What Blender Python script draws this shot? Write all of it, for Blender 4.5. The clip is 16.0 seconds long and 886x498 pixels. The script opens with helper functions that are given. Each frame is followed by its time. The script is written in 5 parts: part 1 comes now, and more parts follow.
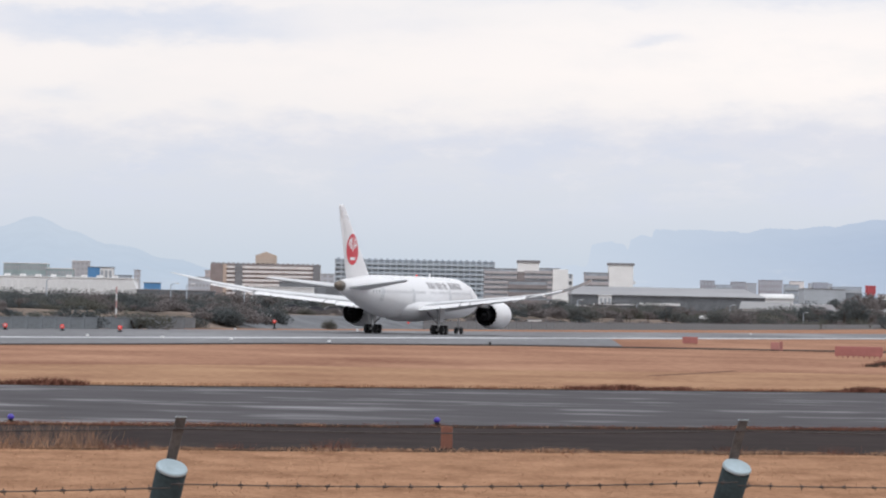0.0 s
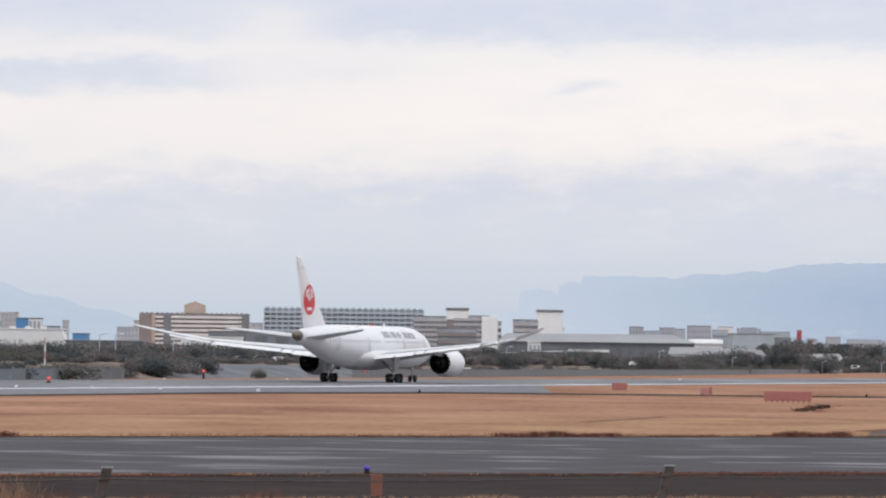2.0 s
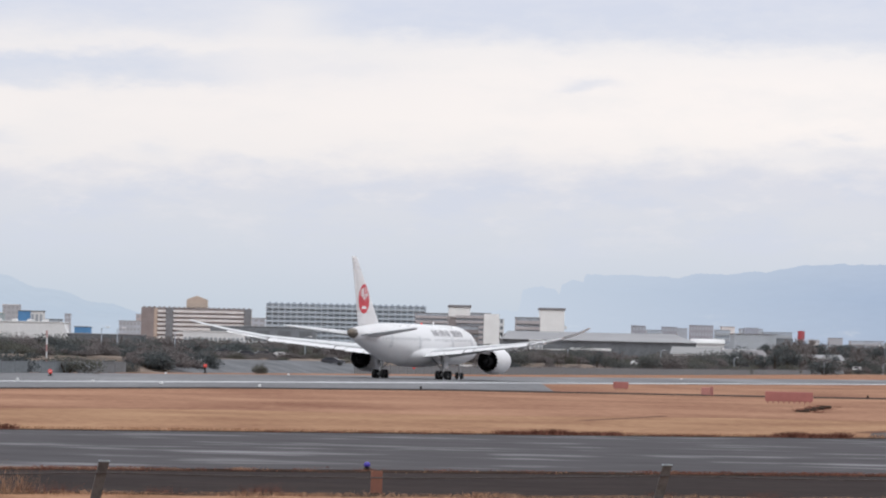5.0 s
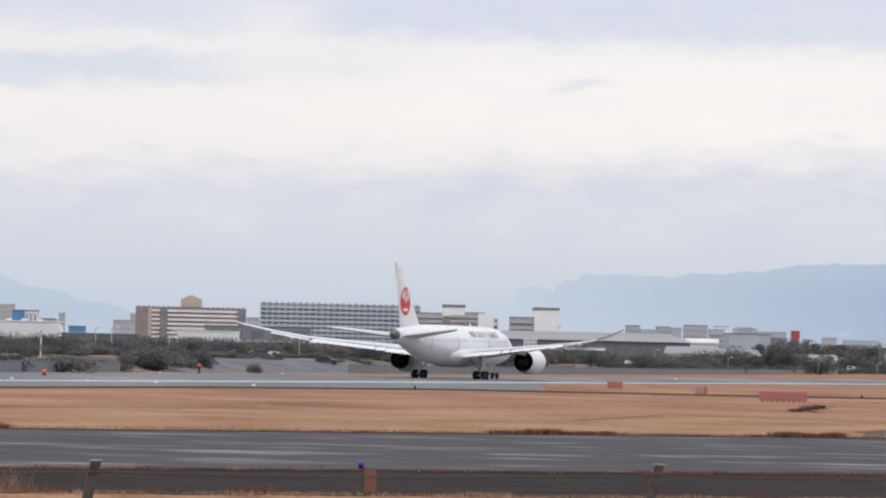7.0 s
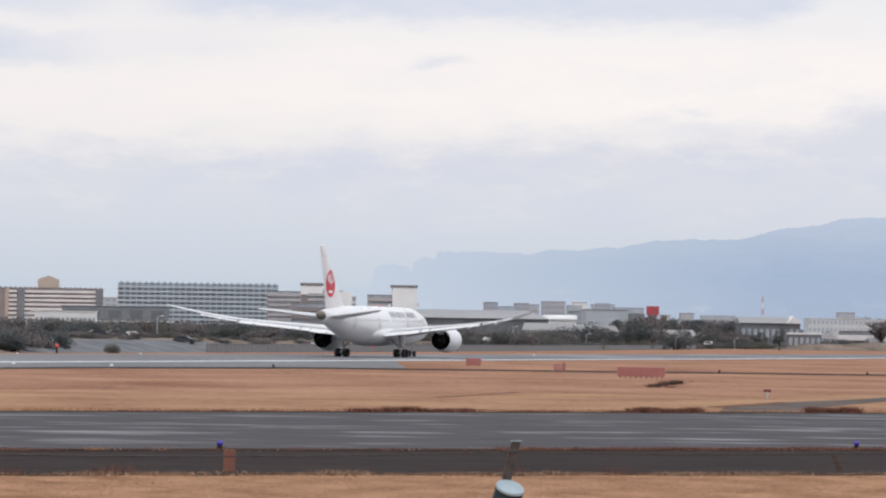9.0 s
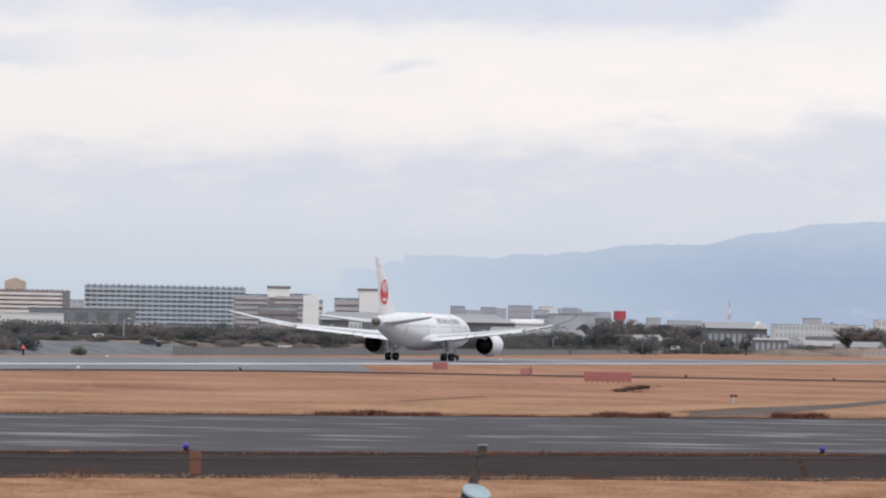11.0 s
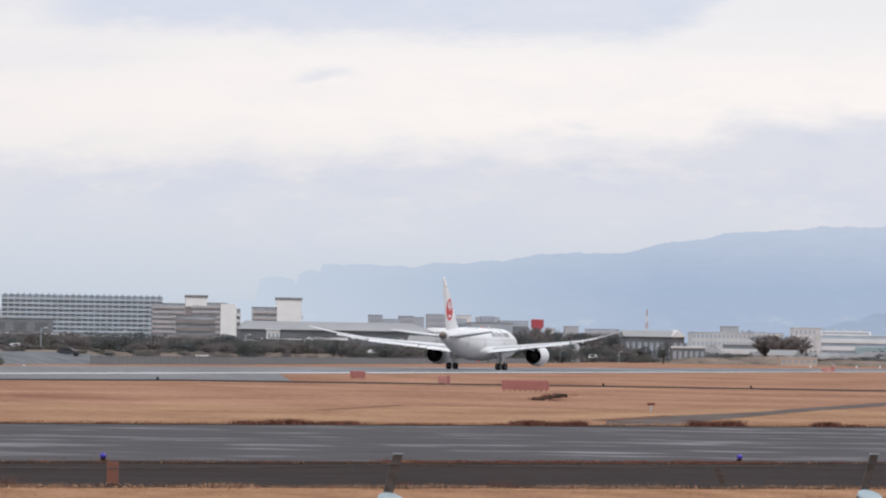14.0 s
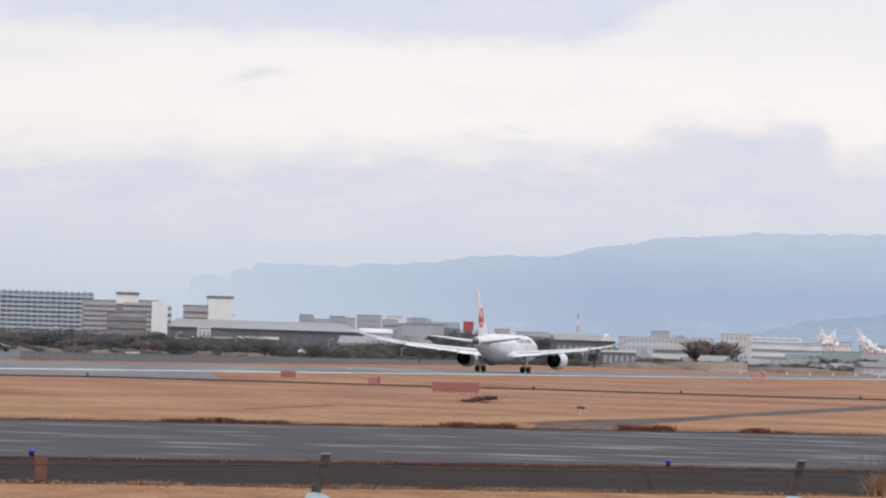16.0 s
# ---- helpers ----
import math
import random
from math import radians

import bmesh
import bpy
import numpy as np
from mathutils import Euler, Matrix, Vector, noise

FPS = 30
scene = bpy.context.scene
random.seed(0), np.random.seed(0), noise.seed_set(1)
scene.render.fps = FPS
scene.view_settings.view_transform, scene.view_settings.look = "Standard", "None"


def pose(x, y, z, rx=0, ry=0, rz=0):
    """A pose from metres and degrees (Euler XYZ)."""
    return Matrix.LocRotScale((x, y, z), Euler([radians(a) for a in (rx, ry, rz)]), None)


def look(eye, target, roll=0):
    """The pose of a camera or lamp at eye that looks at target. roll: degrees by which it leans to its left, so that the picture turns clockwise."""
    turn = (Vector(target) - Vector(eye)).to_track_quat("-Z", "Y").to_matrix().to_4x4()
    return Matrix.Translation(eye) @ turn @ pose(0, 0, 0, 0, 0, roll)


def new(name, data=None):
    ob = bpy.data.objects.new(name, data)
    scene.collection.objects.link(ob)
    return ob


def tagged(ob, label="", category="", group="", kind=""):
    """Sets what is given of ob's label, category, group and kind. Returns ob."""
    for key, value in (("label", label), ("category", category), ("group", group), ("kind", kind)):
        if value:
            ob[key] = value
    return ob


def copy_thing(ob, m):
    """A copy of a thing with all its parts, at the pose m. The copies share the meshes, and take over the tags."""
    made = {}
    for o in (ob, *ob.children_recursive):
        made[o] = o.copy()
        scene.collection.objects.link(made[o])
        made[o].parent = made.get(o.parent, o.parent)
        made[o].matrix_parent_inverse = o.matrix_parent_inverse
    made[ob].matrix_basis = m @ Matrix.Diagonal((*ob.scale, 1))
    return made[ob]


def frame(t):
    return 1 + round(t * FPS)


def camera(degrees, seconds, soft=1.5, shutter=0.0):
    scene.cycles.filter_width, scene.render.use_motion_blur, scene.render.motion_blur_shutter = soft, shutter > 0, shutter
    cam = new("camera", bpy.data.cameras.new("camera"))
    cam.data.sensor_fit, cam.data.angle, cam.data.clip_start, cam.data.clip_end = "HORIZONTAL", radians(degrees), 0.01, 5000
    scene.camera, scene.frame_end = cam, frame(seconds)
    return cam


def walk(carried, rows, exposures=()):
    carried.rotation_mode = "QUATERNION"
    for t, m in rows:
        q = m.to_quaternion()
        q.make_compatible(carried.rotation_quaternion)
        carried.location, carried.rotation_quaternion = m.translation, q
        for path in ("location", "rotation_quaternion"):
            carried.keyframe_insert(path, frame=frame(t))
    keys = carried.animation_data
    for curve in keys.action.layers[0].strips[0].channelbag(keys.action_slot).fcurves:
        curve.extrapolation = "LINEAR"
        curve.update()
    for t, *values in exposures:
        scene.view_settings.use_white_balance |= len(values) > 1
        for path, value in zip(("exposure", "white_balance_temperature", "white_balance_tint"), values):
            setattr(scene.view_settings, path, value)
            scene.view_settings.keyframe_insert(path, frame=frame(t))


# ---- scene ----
# ---------------------------------------------------------------- camera
EYE_Z = 3.3
F_PX = 7300.0                      # picture widths are counted in these units
cam = camera(2 * math.degrees(math.atan(784 / F_PX)), 16.0, soft=2.15)

# seconds, turn to the right, upward tilt, lean (degrees), sideways drift of the hand (m)
PATH = [
    (0.0, 0.000, 0.863, 1.192, 0.0), (0.5, 0.196, 1.128, 1.267, 0.003), (1.0, 0.587, 1.493, 1.278, 0.006),
    (1.5, 0.900, 1.471, 1.079, 0.009), (2.0, 0.979, 1.544, 0.713, 0.012), (2.5, 0.973, 1.546, 0.817, 0.014),
    (3.0, 0.902, 1.525, 1.024, 0.016), (3.5, 0.920, 1.532, 0.988, 0.018), (4.0, 0.868, 1.527, 1.163, 0.020),
    (6.5, 0.974, 1.475, 1.355, 0.028), (7.0, 1.020, 1.498, 1.329, 0.030), (7.5, 1.096, 1.486, 1.143, 0.032),
    (8.0, 1.160, 1.489, 0.852, 0.034), (8.5, 1.990, 1.423, 0.801, 0.036), (9.0, 3.003, 1.228, 0.848, 0.038),
    (9.5, 3.089, 1.157, 0.890, 0.040), (10.0, 3.246, 1.259, 1.029, 0.036), (10.2, 3.376, 1.268, 1.034, 0.036),
    (12.5, 3.510, 1.351, 1.196, 0.039), (13.0, 3.577, 1.378, 1.298, 0.042), (13.5, 3.980, 1.402, 1.088, 0.044),
    (14.0, 4.599, 1.431, 1.006, 0.046), (14.5, 5.128, 1.458, 1.188, 0.047), (15.0, 5.368, 1.488, 1.475, 0.048),
    (15.5, 5.454, 1.472, 1.618, 0.049), (16.0, 5.538, 1.470, 1.839, 0.050)]


def aim(yaw, pitch, lean, x):
    a, b = radians(yaw), radians(pitch)
    eye = Vector((x, 0, EYE_Z))
    way = Vector((math.sin(a) * math.cos(b), math.cos(a) * math.cos(b), math.sin(b)))
    return look(eye, eye + way * 100, lean)


# the picture starts a little brighter and settles within the first second
walk(cam, [(t, aim(*row)) for t, *row in PATH], exposures=((0.0, 0.04), (0.5, 0.09), (1.1, -0.02), (16.0, -0.02)))

# ---------------------------------------------------------------- sky and sun
SUN_EL, SUN_AZ = radians(56), radians(150)
world = bpy.data.worlds.new("overcast_sky")
scene.world = world
world.use_nodes = True


def build_sky():
    nt = world.node_tree
    nt.nodes.clear()
    N, L = nt.nodes.new, nt.links.new
    out = N("ShaderNodeOutputWorld")
    mix = N("ShaderNodeMixShader")
    mix.inputs[0].default_value = 0.93
    clear = N("ShaderNodeBackground")
    sky = N("ShaderNodeTexSky")
    sky.sky_type, sky.sun_disc, sky.sun_elevation, sky.sun_rotation = "NISHITA", False, SUN_EL, SUN_AZ
    L(sky.outputs[0], clear.inputs[0])
    clear.inputs[1].default_value = 0.1
    cloud = N("ShaderNodeBackground")
    L(clear.outputs[0], mix.inputs[1]), L(cloud.outputs[0], mix.inputs[2]), L(mix.outputs[0], out.inputs[0])

    def m(op, a, b=None, c=None):
        n = N("ShaderNodeMath")
        n.operation = op
        for i, v in enumerate((a, b, c)):
            if v is None:
                continue
            if isinstance(v, (int, float)):
                n.inputs[i].default_value = v
            else:
                L(v, n.inputs[i])
        return n.outputs[0]

    co = N("ShaderNodeTexCoord")
    sep = N("ShaderNodeSeparateXYZ")
    L(co.outputs["Generated"], sep.inputs[0])
    az = m("MULTIPLY", m("ARCTAN2", sep.outputs[0], sep.outputs[1]), 57.2958)
    el = m("MULTIPLY", m("ARCSINE", sep.outputs[2]), 57.2958)
    comb = N("ShaderNodeCombineXYZ")
    L(m("MULTIPLY", az, 0.22), comb.inputs[0]), L(m("MULTIPLY", el, 0.6), comb.inputs[1])

    def cloud_noise(scale, detail, rough, seed):
        n = N("ShaderNodeTexNoise")
        n.inputs["Scale"].default_value, n.inputs["Detail"].default_value, n.inputs["Roughness"].default_value = scale, detail, rough
        add = N("ShaderNodeVectorMath")
        add.operation = "ADD"
        add.inputs[1].default_value = (seed, seed * 1.7, 0)
        L(comb.outputs[0], add.inputs[0]), L(add.outputs[0], n.inputs["Vector"])
        return n.outputs["Fac"]

    big, fine, wisp, heap = cloud_noise(1.1, 5, 0.55, 3.1), cloud_noise(4.4, 7, 0.6, 7.7), cloud_noise(2.4, 7, 0.62, 15.3), cloud_noise(3.1, 8, 0.66, 22.9)

    def step_up(v, lo, hi):
        n = N("ShaderNodeMapRange")
        n.interpolation_type = "SMOOTHSTEP"
        n.inputs["From Min"].default_value, n.inputs["From Max"].default_value = lo, hi
        L(v, n.inputs[0])
        return n.outputs[0]

    def bell(a0, e0, ra, re, amp, power=2):
        """A cloud of its own: centre and reach in degrees."""
        da, de = m("ABSOLUTE", m("DIVIDE", m("SUBTRACT", az, a0), ra)), m("ABSOLUTE", m("DIVIDE", m("SUBTRACT", el_rag, e0), re))
        return m("MULTIPLY", m("EXPONENT", m("MULTIPLY", m("ADD", m("POWER", da, power), m("POWER", de, power)), -1.0)), amp)

    def ramp_of(v, lo, hi, stops):
        n = N("ShaderNodeValToRGB")
        L(m("DIVIDE", m("SUBTRACT", v, lo), hi - lo), n.inputs[0])
        cr = n.color_ramp
        while len(cr.elements) < len(stops):
            cr.elements.new(0.5)
        for e, (p, c) in zip(cr.elements, stops):
            e.position, e.color = max(0.0, (p - lo) / (hi - lo)), (*c, 1)
        return n.outputs[0]

    def blend(k, a, b):
        n = N("ShaderNodeMix")
        n.data_type = "RGBA"
        L(k, n.inputs[0])
        for v, q in ((a, 6), (b, 7)):
            if isinstance(v, tuple):
                n.inputs[q].default_value = (*v, 1)
            else:
                L(v, n.inputs[q])
        return n.outputs[2]

    rag = m("ADD", m("MULTIPLY", m("SUBTRACT", big, 0.5), 0.55), m("MULTIPLY", m("SUBTRACT", fine, 0.5), 1.0))
    el_rag = m("ADD", el, m("MULTIPLY", rag, 0.6))
    # lower layer: its heaped upper rim climbs eastward, with one higher bank
    rim = m("ADD", m("ADD", 2.6, m("MULTIPLY", az, 0.033)), m("ADD", m("MULTIPLY", step_up(az, 7.7, 8.9), 0.34), m("MULTIPLY", step_up(az, 10.6, 11.1), -0.5)))
    over = m("ADD", m("SUBTRACT", el, rim), rag)
    low = ramp_of(el, -1.0, 3.4, [(-0.2, (0.585, 0.665, 0.765)), (0.7, (0.60, 0.67, 0.77)), (1.35, (0.665, 0.71, 0.80)), (2.0, (0.725, 0.745, 0.82)), (2.5, (0.735, 0.745, 0.83)), (3.2, (0.75, 0.76, 0.84))])
    low = blend(m("MULTIPLY", step_up(wisp, 0.44, 0.66), m("MULTIPLY", step_up(el, 0.9, 1.9), 0.75)), low, (0.675, 0.715, 0.835))
    low = blend(m("MULTIPLY", step_up(heap, 0.5, 0.68), m("MULTIPLY", step_up(el, 1.2, 2.2), 0.6)), low, (0.825, 0.81, 0.855))
    bright = ramp_of(el, 2.4, 4.8, [(2.5, (0.925, 0.885, 0.885)), (3.3, (1.02, 0.955, 0.935)), (3.9, (1.01, 0.95, 0.935)), (4.7, (0.90, 0.885, 0.91))])
    bright = blend(m("MULTIPLY", step_up(wisp, 0.45, 0.7), 0.35), bright, (0.86, 0.855, 0.88))
    bright = blend(m("MULTIPLY", m("SUBTRACT", 1.0, step_up(az, -5.0, 7.0)), 0.55), bright, (0.90, 0.86, 0.865))
    sky_col = blend(step_up(over, -0.3, 0.36), low, bright)
    # upper layer and the single clouds below it
    top = step_up(m("SUBTRACT", m("ADD", el_rag, m("MULTIPLY", step_up(az, 7.2, 9.8), -1.1)), 4.3), -0.1, 0.3)
    top = m("MULTIPLY", top, m("SUBTRACT", 1.0, m("ADD", bell(-1.35, 4.6, 0.75, 0.45, 0.75), bell(-4.2, 4.5, 2.6, 0.22, 0.35))))
    dark = top
    for row in ((-4.4, 3.9, 2.45, 0.27, 1.0, 4), (2.97, 3.77, 0.36, 0.10, 0.6), (2.72, 3.67, 0.25, 0.06, 0.4), (6.47, 3.2, 0.28, 0.07, 0.45), (-5.4, 2.88, 0.5, 0.12, 0.5), (-0.6, 3.95, 0.9, 0.22, 0.3), (-3.1, 2.8, 0.3, 0.1, 0.4), (6.3, 2.98, 0.9, 0.1, 0.3)):
        dark = m("ADD", dark, bell(*row))
    dark = m("MINIMUM", m("MULTIPLY", dark, m("ADD", 0.3, m("MULTIPLY", heap, 1.2))), 1.0)
    high = ramp_of(el, 3.0, 12.0, [(3.3, (0.71, 0.745, 0.845)), (4.9, (0.70, 0.735, 0.86)), (5.8, (0.735, 0.76, 0.88)), (8.0, (0.82, 0.85, 0.92)), (11.0, (0.86, 0.89, 0.95))])
    sky_col = blend(dark, sky_col, high)
    L(sky_col, cloud.inputs[0])
    # an overcast dome is brighter towards the zenith
    L(m("ADD", 1.0, m("MULTIPLY", m("MAXIMUM", m("SUBTRACT", sep.outputs[2], 0.12), 0.0), 0.5)), cloud.inputs[1])


build_sky()
sun = new("sun", bpy.data.lights.new("sun", "SUN"))
sun.data.energy, sun.data.angle, sun.data.color = 0.75, radians(14), (1.0, 0.96, 0.9)
sun.matrix_world = look((300 * math.sin(SUN_AZ), 300 * math.cos(SUN_AZ), 300 * math.tan(SUN_EL)), (0, 0, 0))

# ---------------------------------------------------------------- materials


def mat(name, base, rough=0.7, vary=0.15, scale=1.0, fine=12.0, bump=0.0, metal=0.0, stretch=(1, 1, 1), tint=None, island=0.0, spec=0.5, wet=0.0, wet_rough=None, wet_from=(0.55, 0.78), glow=None, glow_power=0.0, leaf=0.0):
    """Base colour broken up by noise at two scales, in metres; stretch draws the grain out; island shifts the value from piece to piece."""
    mt = bpy.data.materials.new(name)
    mt.use_nodes = True
    nt = mt.node_tree
    N, L = nt.nodes.new, nt.links.new
    b = nt.nodes["Principled BSDF"]
    b.inputs["Roughness"].default_value, b.inputs["Metallic"].default_value, b.inputs["Specular IOR Level"].default_value = rough, metal, spec
    co, mp = N("ShaderNodeTexCoord"), N("ShaderNodeMapping")
    mp.inputs["Scale"].default_value = stretch
    L(co.outputs["Object"], mp.inputs[0])
    noises = []
    for s, d in ((1 / scale, 4), (fine / scale, 3)):
        n = N("ShaderNodeTexNoise")
        n.inputs["Scale"].default_value, n.inputs["Detail"].default_value = s, d
        L(mp.outputs[0], n.inputs["Vector"])
        noises.append(n)
    mx = N("ShaderNodeMix")
    mx.data_type = "FLOAT"
    mx.inputs[0].default_value = 0.4
    L(noises[0].outputs["Fac"], mx.inputs[2]), L(noises[1].outputs["Fac"], mx.inputs[3])
    ramp = N("ShaderNodeValToRGB")
    dark = tuple(max(0.0, c * (1 - 1.6 * vary)) for c in (tint or base))
    light = tuple(min(0.95, c * (1 + 1.2 * vary)) for c in base)
    ramp.color_ramp.elements[0].position, ramp.color_ramp.elements[1].position = 0.32, 0.68
    ramp.color_ramp.elements[0].color, ramp.color_ramp.elements[1].color = (*dark, 1), (*light, 1)
    L(mx.outputs[0], ramp.inputs[0])
    col = ramp.outputs[0]
    if island:
        geo, hsv, mr = N("ShaderNodeNewGeometry"), N("ShaderNodeHueSaturation"), N("ShaderNodeMapRange")
        mr.inputs["To Min"].default_value, mr.inputs["To Max"].default_value = 1 - island, 1 + island
        L(geo.outputs["Random Per Island"], mr.inputs[0]), L(mr.outputs[0], hsv.inputs["Value"]), L(col, hsv.inputs["Color"])
        col = hsv.outputs[0]
    L(col, b.inputs["Base Color"])
    rr = N("ShaderNodeMapRange")
    rr.inputs["To Min"].default_value, rr.inputs["To Max"].default_value = max(0.02, rough - 0.12), min(1, rough + 0.12)
    L(noises[0].outputs["Fac"], rr.inputs[0]), L(rr.outputs[0], b.inputs["Roughness"])
    if wet:
        ws = N("ShaderNodeMapRange")
        ws.inputs["From Min"].default_value, ws.inputs["From Max"].default_value = wet_from
        ws.inputs["To Min"].default_value, ws.inputs["To Max"].default_value = spec, wet
        L(noises[0].outputs["Fac"], ws.inputs[0]), L(ws.outputs[0], b.inputs["Specular IOR Level"])
        if wet_rough:
            rr.inputs["From Min"].default_value, rr.inputs["From Max"].default_value = wet_from
            rr.inputs["To Min"].default_value, rr.inputs["To Max"].default_value = rough, wet_rough
    if bump:
        bp = N("ShaderNodeBump")
        bp.inputs["Strength"].default_value, bp.inputs["Distance"].default_value = 0.6, bump
        L(noises[1].outputs["Fac"], bp.inputs["Height"]), L(bp.outputs[0], b.inputs["Normal"])
    if leaf:
        tl, ms = N("ShaderNodeBsdfTranslucent"), N("ShaderNodeMixShader")
        ms.inputs[0].default_value = leaf
        L(col, tl.inputs[0]), L(b.outputs[0], ms.inputs[1]), L(tl.outputs[0], ms.inputs[2])
        L(ms.outputs[0], nt.nodes["Material Output"].inputs[0])
    if glow:
        b.inputs["Emission Color"].default_value, b.inputs["Emission Strength"].default_value = (*glow, 1), glow_power
    return mt


GRASS = mat("dry_grass", (0.35, 0.21, 0.142), 0.98, 0.2, 22.0, 20, stretch=(1.5, 0.7, 1), tint=(0.29, 0.145, 0.105), spec=0.0)
GRASS_NEAR = mat("mown_dry_grass", (0.335, 0.195, 0.122), 0.98, 0.24, 1.6, 9, 0.02, stretch=(1.1, 0.5, 1), tint=(0.31, 0.165, 0.10), spec=0.0)
STRAW = mat("straw", (0.39, 0.235, 0.15), 0.95, 0.2, 0.6, 8, island=0.35, spec=0.05)
RED_WEED = mat("withered_weed", (0.19, 0.085, 0.062), 0.95, 0.25, 0.6, 8, island=0.4, spec=0.05)
ASPHALT = mat("damp_asphalt", (0.062, 0.056, 0.062), 0.55, 0.3, 2.6, 3.3, 0.004, stretch=(0.4, 0.6, 1), spec=0.02, wet=0.42, wet_rough=0.36, wet_from=(0.55, 0.8))
OLD_ASPHALT = mat("old_asphalt", (0.042, 0.033, 0.032), 0.9, 0.25, 3.0, 8, 0.004, stretch=(0.6, 1, 1), spec=0.015)
FADED_ROAD = mat("faded_road_asphalt", (0.125, 0.1, 0.093), 0.9, 0.3, 5.0, 8, spec=0.03)
RUNWAY = mat("runway_asphalt", (0.19, 0.19, 0.2), 0.8, 0.2, 22.0, 20, stretch=(1, 0.12, 1), spec=0.05, wet=0.5)
# wet asphalt's sky sheen and the white edge line, painted as one pale colour
SHEEN_STRIP = mat("pale_wet_sheen", (0.62, 0.63, 0.65), 0.6, 0.25, 30.0, 20, stretch=(1, 0.1, 1), spec=0.2, wet=0.8)
DIRT = mat("bare_soil", (0.06, 0.042, 0.034), 0.95, 0.3, 3.0, 12, 0.01, spec=0.0)
WHITE_PAINT = mat("white_airframe_paint", (0.76, 0.76, 0.775), 0.3, 0.03, 6.0, 14, stretch=(1, 0.3, 1))
GREY_PAINT = mat("grey_wing_paint", (0.62, 0.63, 0.65), 0.4, 0.06, 3.0, 14)
DARK_METAL = mat("dark_exhaust_metal", (0.02, 0.02, 0.022), 0.7, 0.3, 0.8, 10, metal=0.1, spec=0.2)
STEEL = mat("bare_steel", (0.42, 0.42, 0.43), 0.35, 0.12, 0.5, 10, metal=0.9)
RUBBER = mat("black_rubber", (0.02, 0.02, 0.021), 0.85, 0.2, 0.4, 10)
RED_PAINT = mat("red_tail_paint", (0.58, 0.022, 0.045), 0.35, 0.08, 1.5, 12)
LETTER_GREY = mat("dark_lettering_paint", (0.21, 0.20, 0.22), 0.45, 0.08, 1.0, 10)
CABIN_GLASS = mat("cabin_window_plastic", (0.38, 0.39, 0.41), 0.3, 0.1, 2.0, 6)
GLASS_DARK = mat("dark_window_glass", (0.03, 0.035, 0.045), 0.12, 0.2, 2.0, 6)
TAILCONE = mat("heat_stained_titanium", (0.20, 0.17, 0.14), 0.45, 0.2, 0.5, 8, metal=0.7)
BEACON = mat("red_beacon_lens", (0.5, 0.02, 0.02), 0.2, 0.05, 0.2, 6, glow=(1, 0.05, 0.03), glow_power=0.7)


def part(name, bm, material, parent, label="", smooth=False):
    me = bpy.data.meshes.new(name)
    bm.normal_update()
    bm.to_mesh(me)
    bm.free()
    return piece(name, me, material, parent, label, smooth)


def piece(name, me, material, parent, label="", smooth=False):
    if not me.materials:
        me.materials.append(material)
        if smooth:
            for p in me.polygons:
                p.use_smooth = True
    ob = new(name, me)
    ob.parent = parent
    if label:
        tagged(ob, label)
    return ob


def thing(name, m, label, category, group="", kind=""):
    ob = new(name)
    ob.empty_display_size = 0.2
    ob.matrix_world = m
    return tagged(ob, label, category, group, kind)


def single(name, bm, material, label, category="", kind="", group="", m=None, smooth=False):
    ob = part(name, bm, material, None, "", smooth)
    if m is not None:
        ob.matrix_world = m
    return tagged(ob, label, category, group, kind)


def box(bm, x0, x1, y0, y1, z0, z1, bevel=0.0):
    r = bmesh.ops.create_cube(bm, size=1.0, matrix=Matrix.LocRotScale(((x0 + x1) / 2, (y0 + y1) / 2, (z0 + z1) / 2), None, (x1 - x0, y1 - y0, z1 - z0)))
    if bevel:
        es = {e for v in r["verts"] for e in v.link_edges}
        bmesh.ops.bevel(bm, geom=list(es), offset=bevel, segments=1, affect="EDGES")
    return bm


def boxed(*a, bevel=0.0):
    return box(bmesh.new(), *a, bevel=bevel)


def loft(bm, rings, cap=True):
    """Skin over rings of equal count."""
    vs = [[bm.verts.new(c) for c in r] for r in rings]
    n = len(vs[0])
    for a, b in zip(vs, vs[1:]):
        for i in range(n):
            bm.faces.new((a[i], a[(i + 1) % n], b[(i + 1) % n], b[i]))
    if cap:
        bm.faces.new(list(reversed(vs[0])))
        bm.faces.new(vs[-1])
    bmesh.ops.recalc_face_normals(bm, faces=bm.faces)
    return bm


def turned(bm, profile, axis="y", n=24, centre=(0, 0, 0), cap=True):
    """A body of revolution: (position along the axis, radius)."""
    cx, cy, cz = centre
    rings = []
    for p, r in profile:
        ring = []
        for i in range(n):
            a = 2 * math.pi * i / n
            u, w = r * math.cos(a), r * math.sin(a)
            ring.append({"y": (cx + u, cy + p, cz + w), "x": (cx + p, cy + u, cz + w), "z": (cx + u, cy + w, cz + p)}[axis])
        rings.append(ring)
    return loft(bm, rings, cap)


def rod(bm, a, b, r, n=8):
    a, b = Vector(a), Vector(b)
    q = (b - a).to_track_quat("Z", "Y").to_matrix()
    rings = [[p + q @ Vector((r * math.cos(2 * math.pi * i / n), r * math.sin(2 * math.pi * i / n), 0)) for i in range(n)] for p in (a, b)]
    return loft(bm, rings)


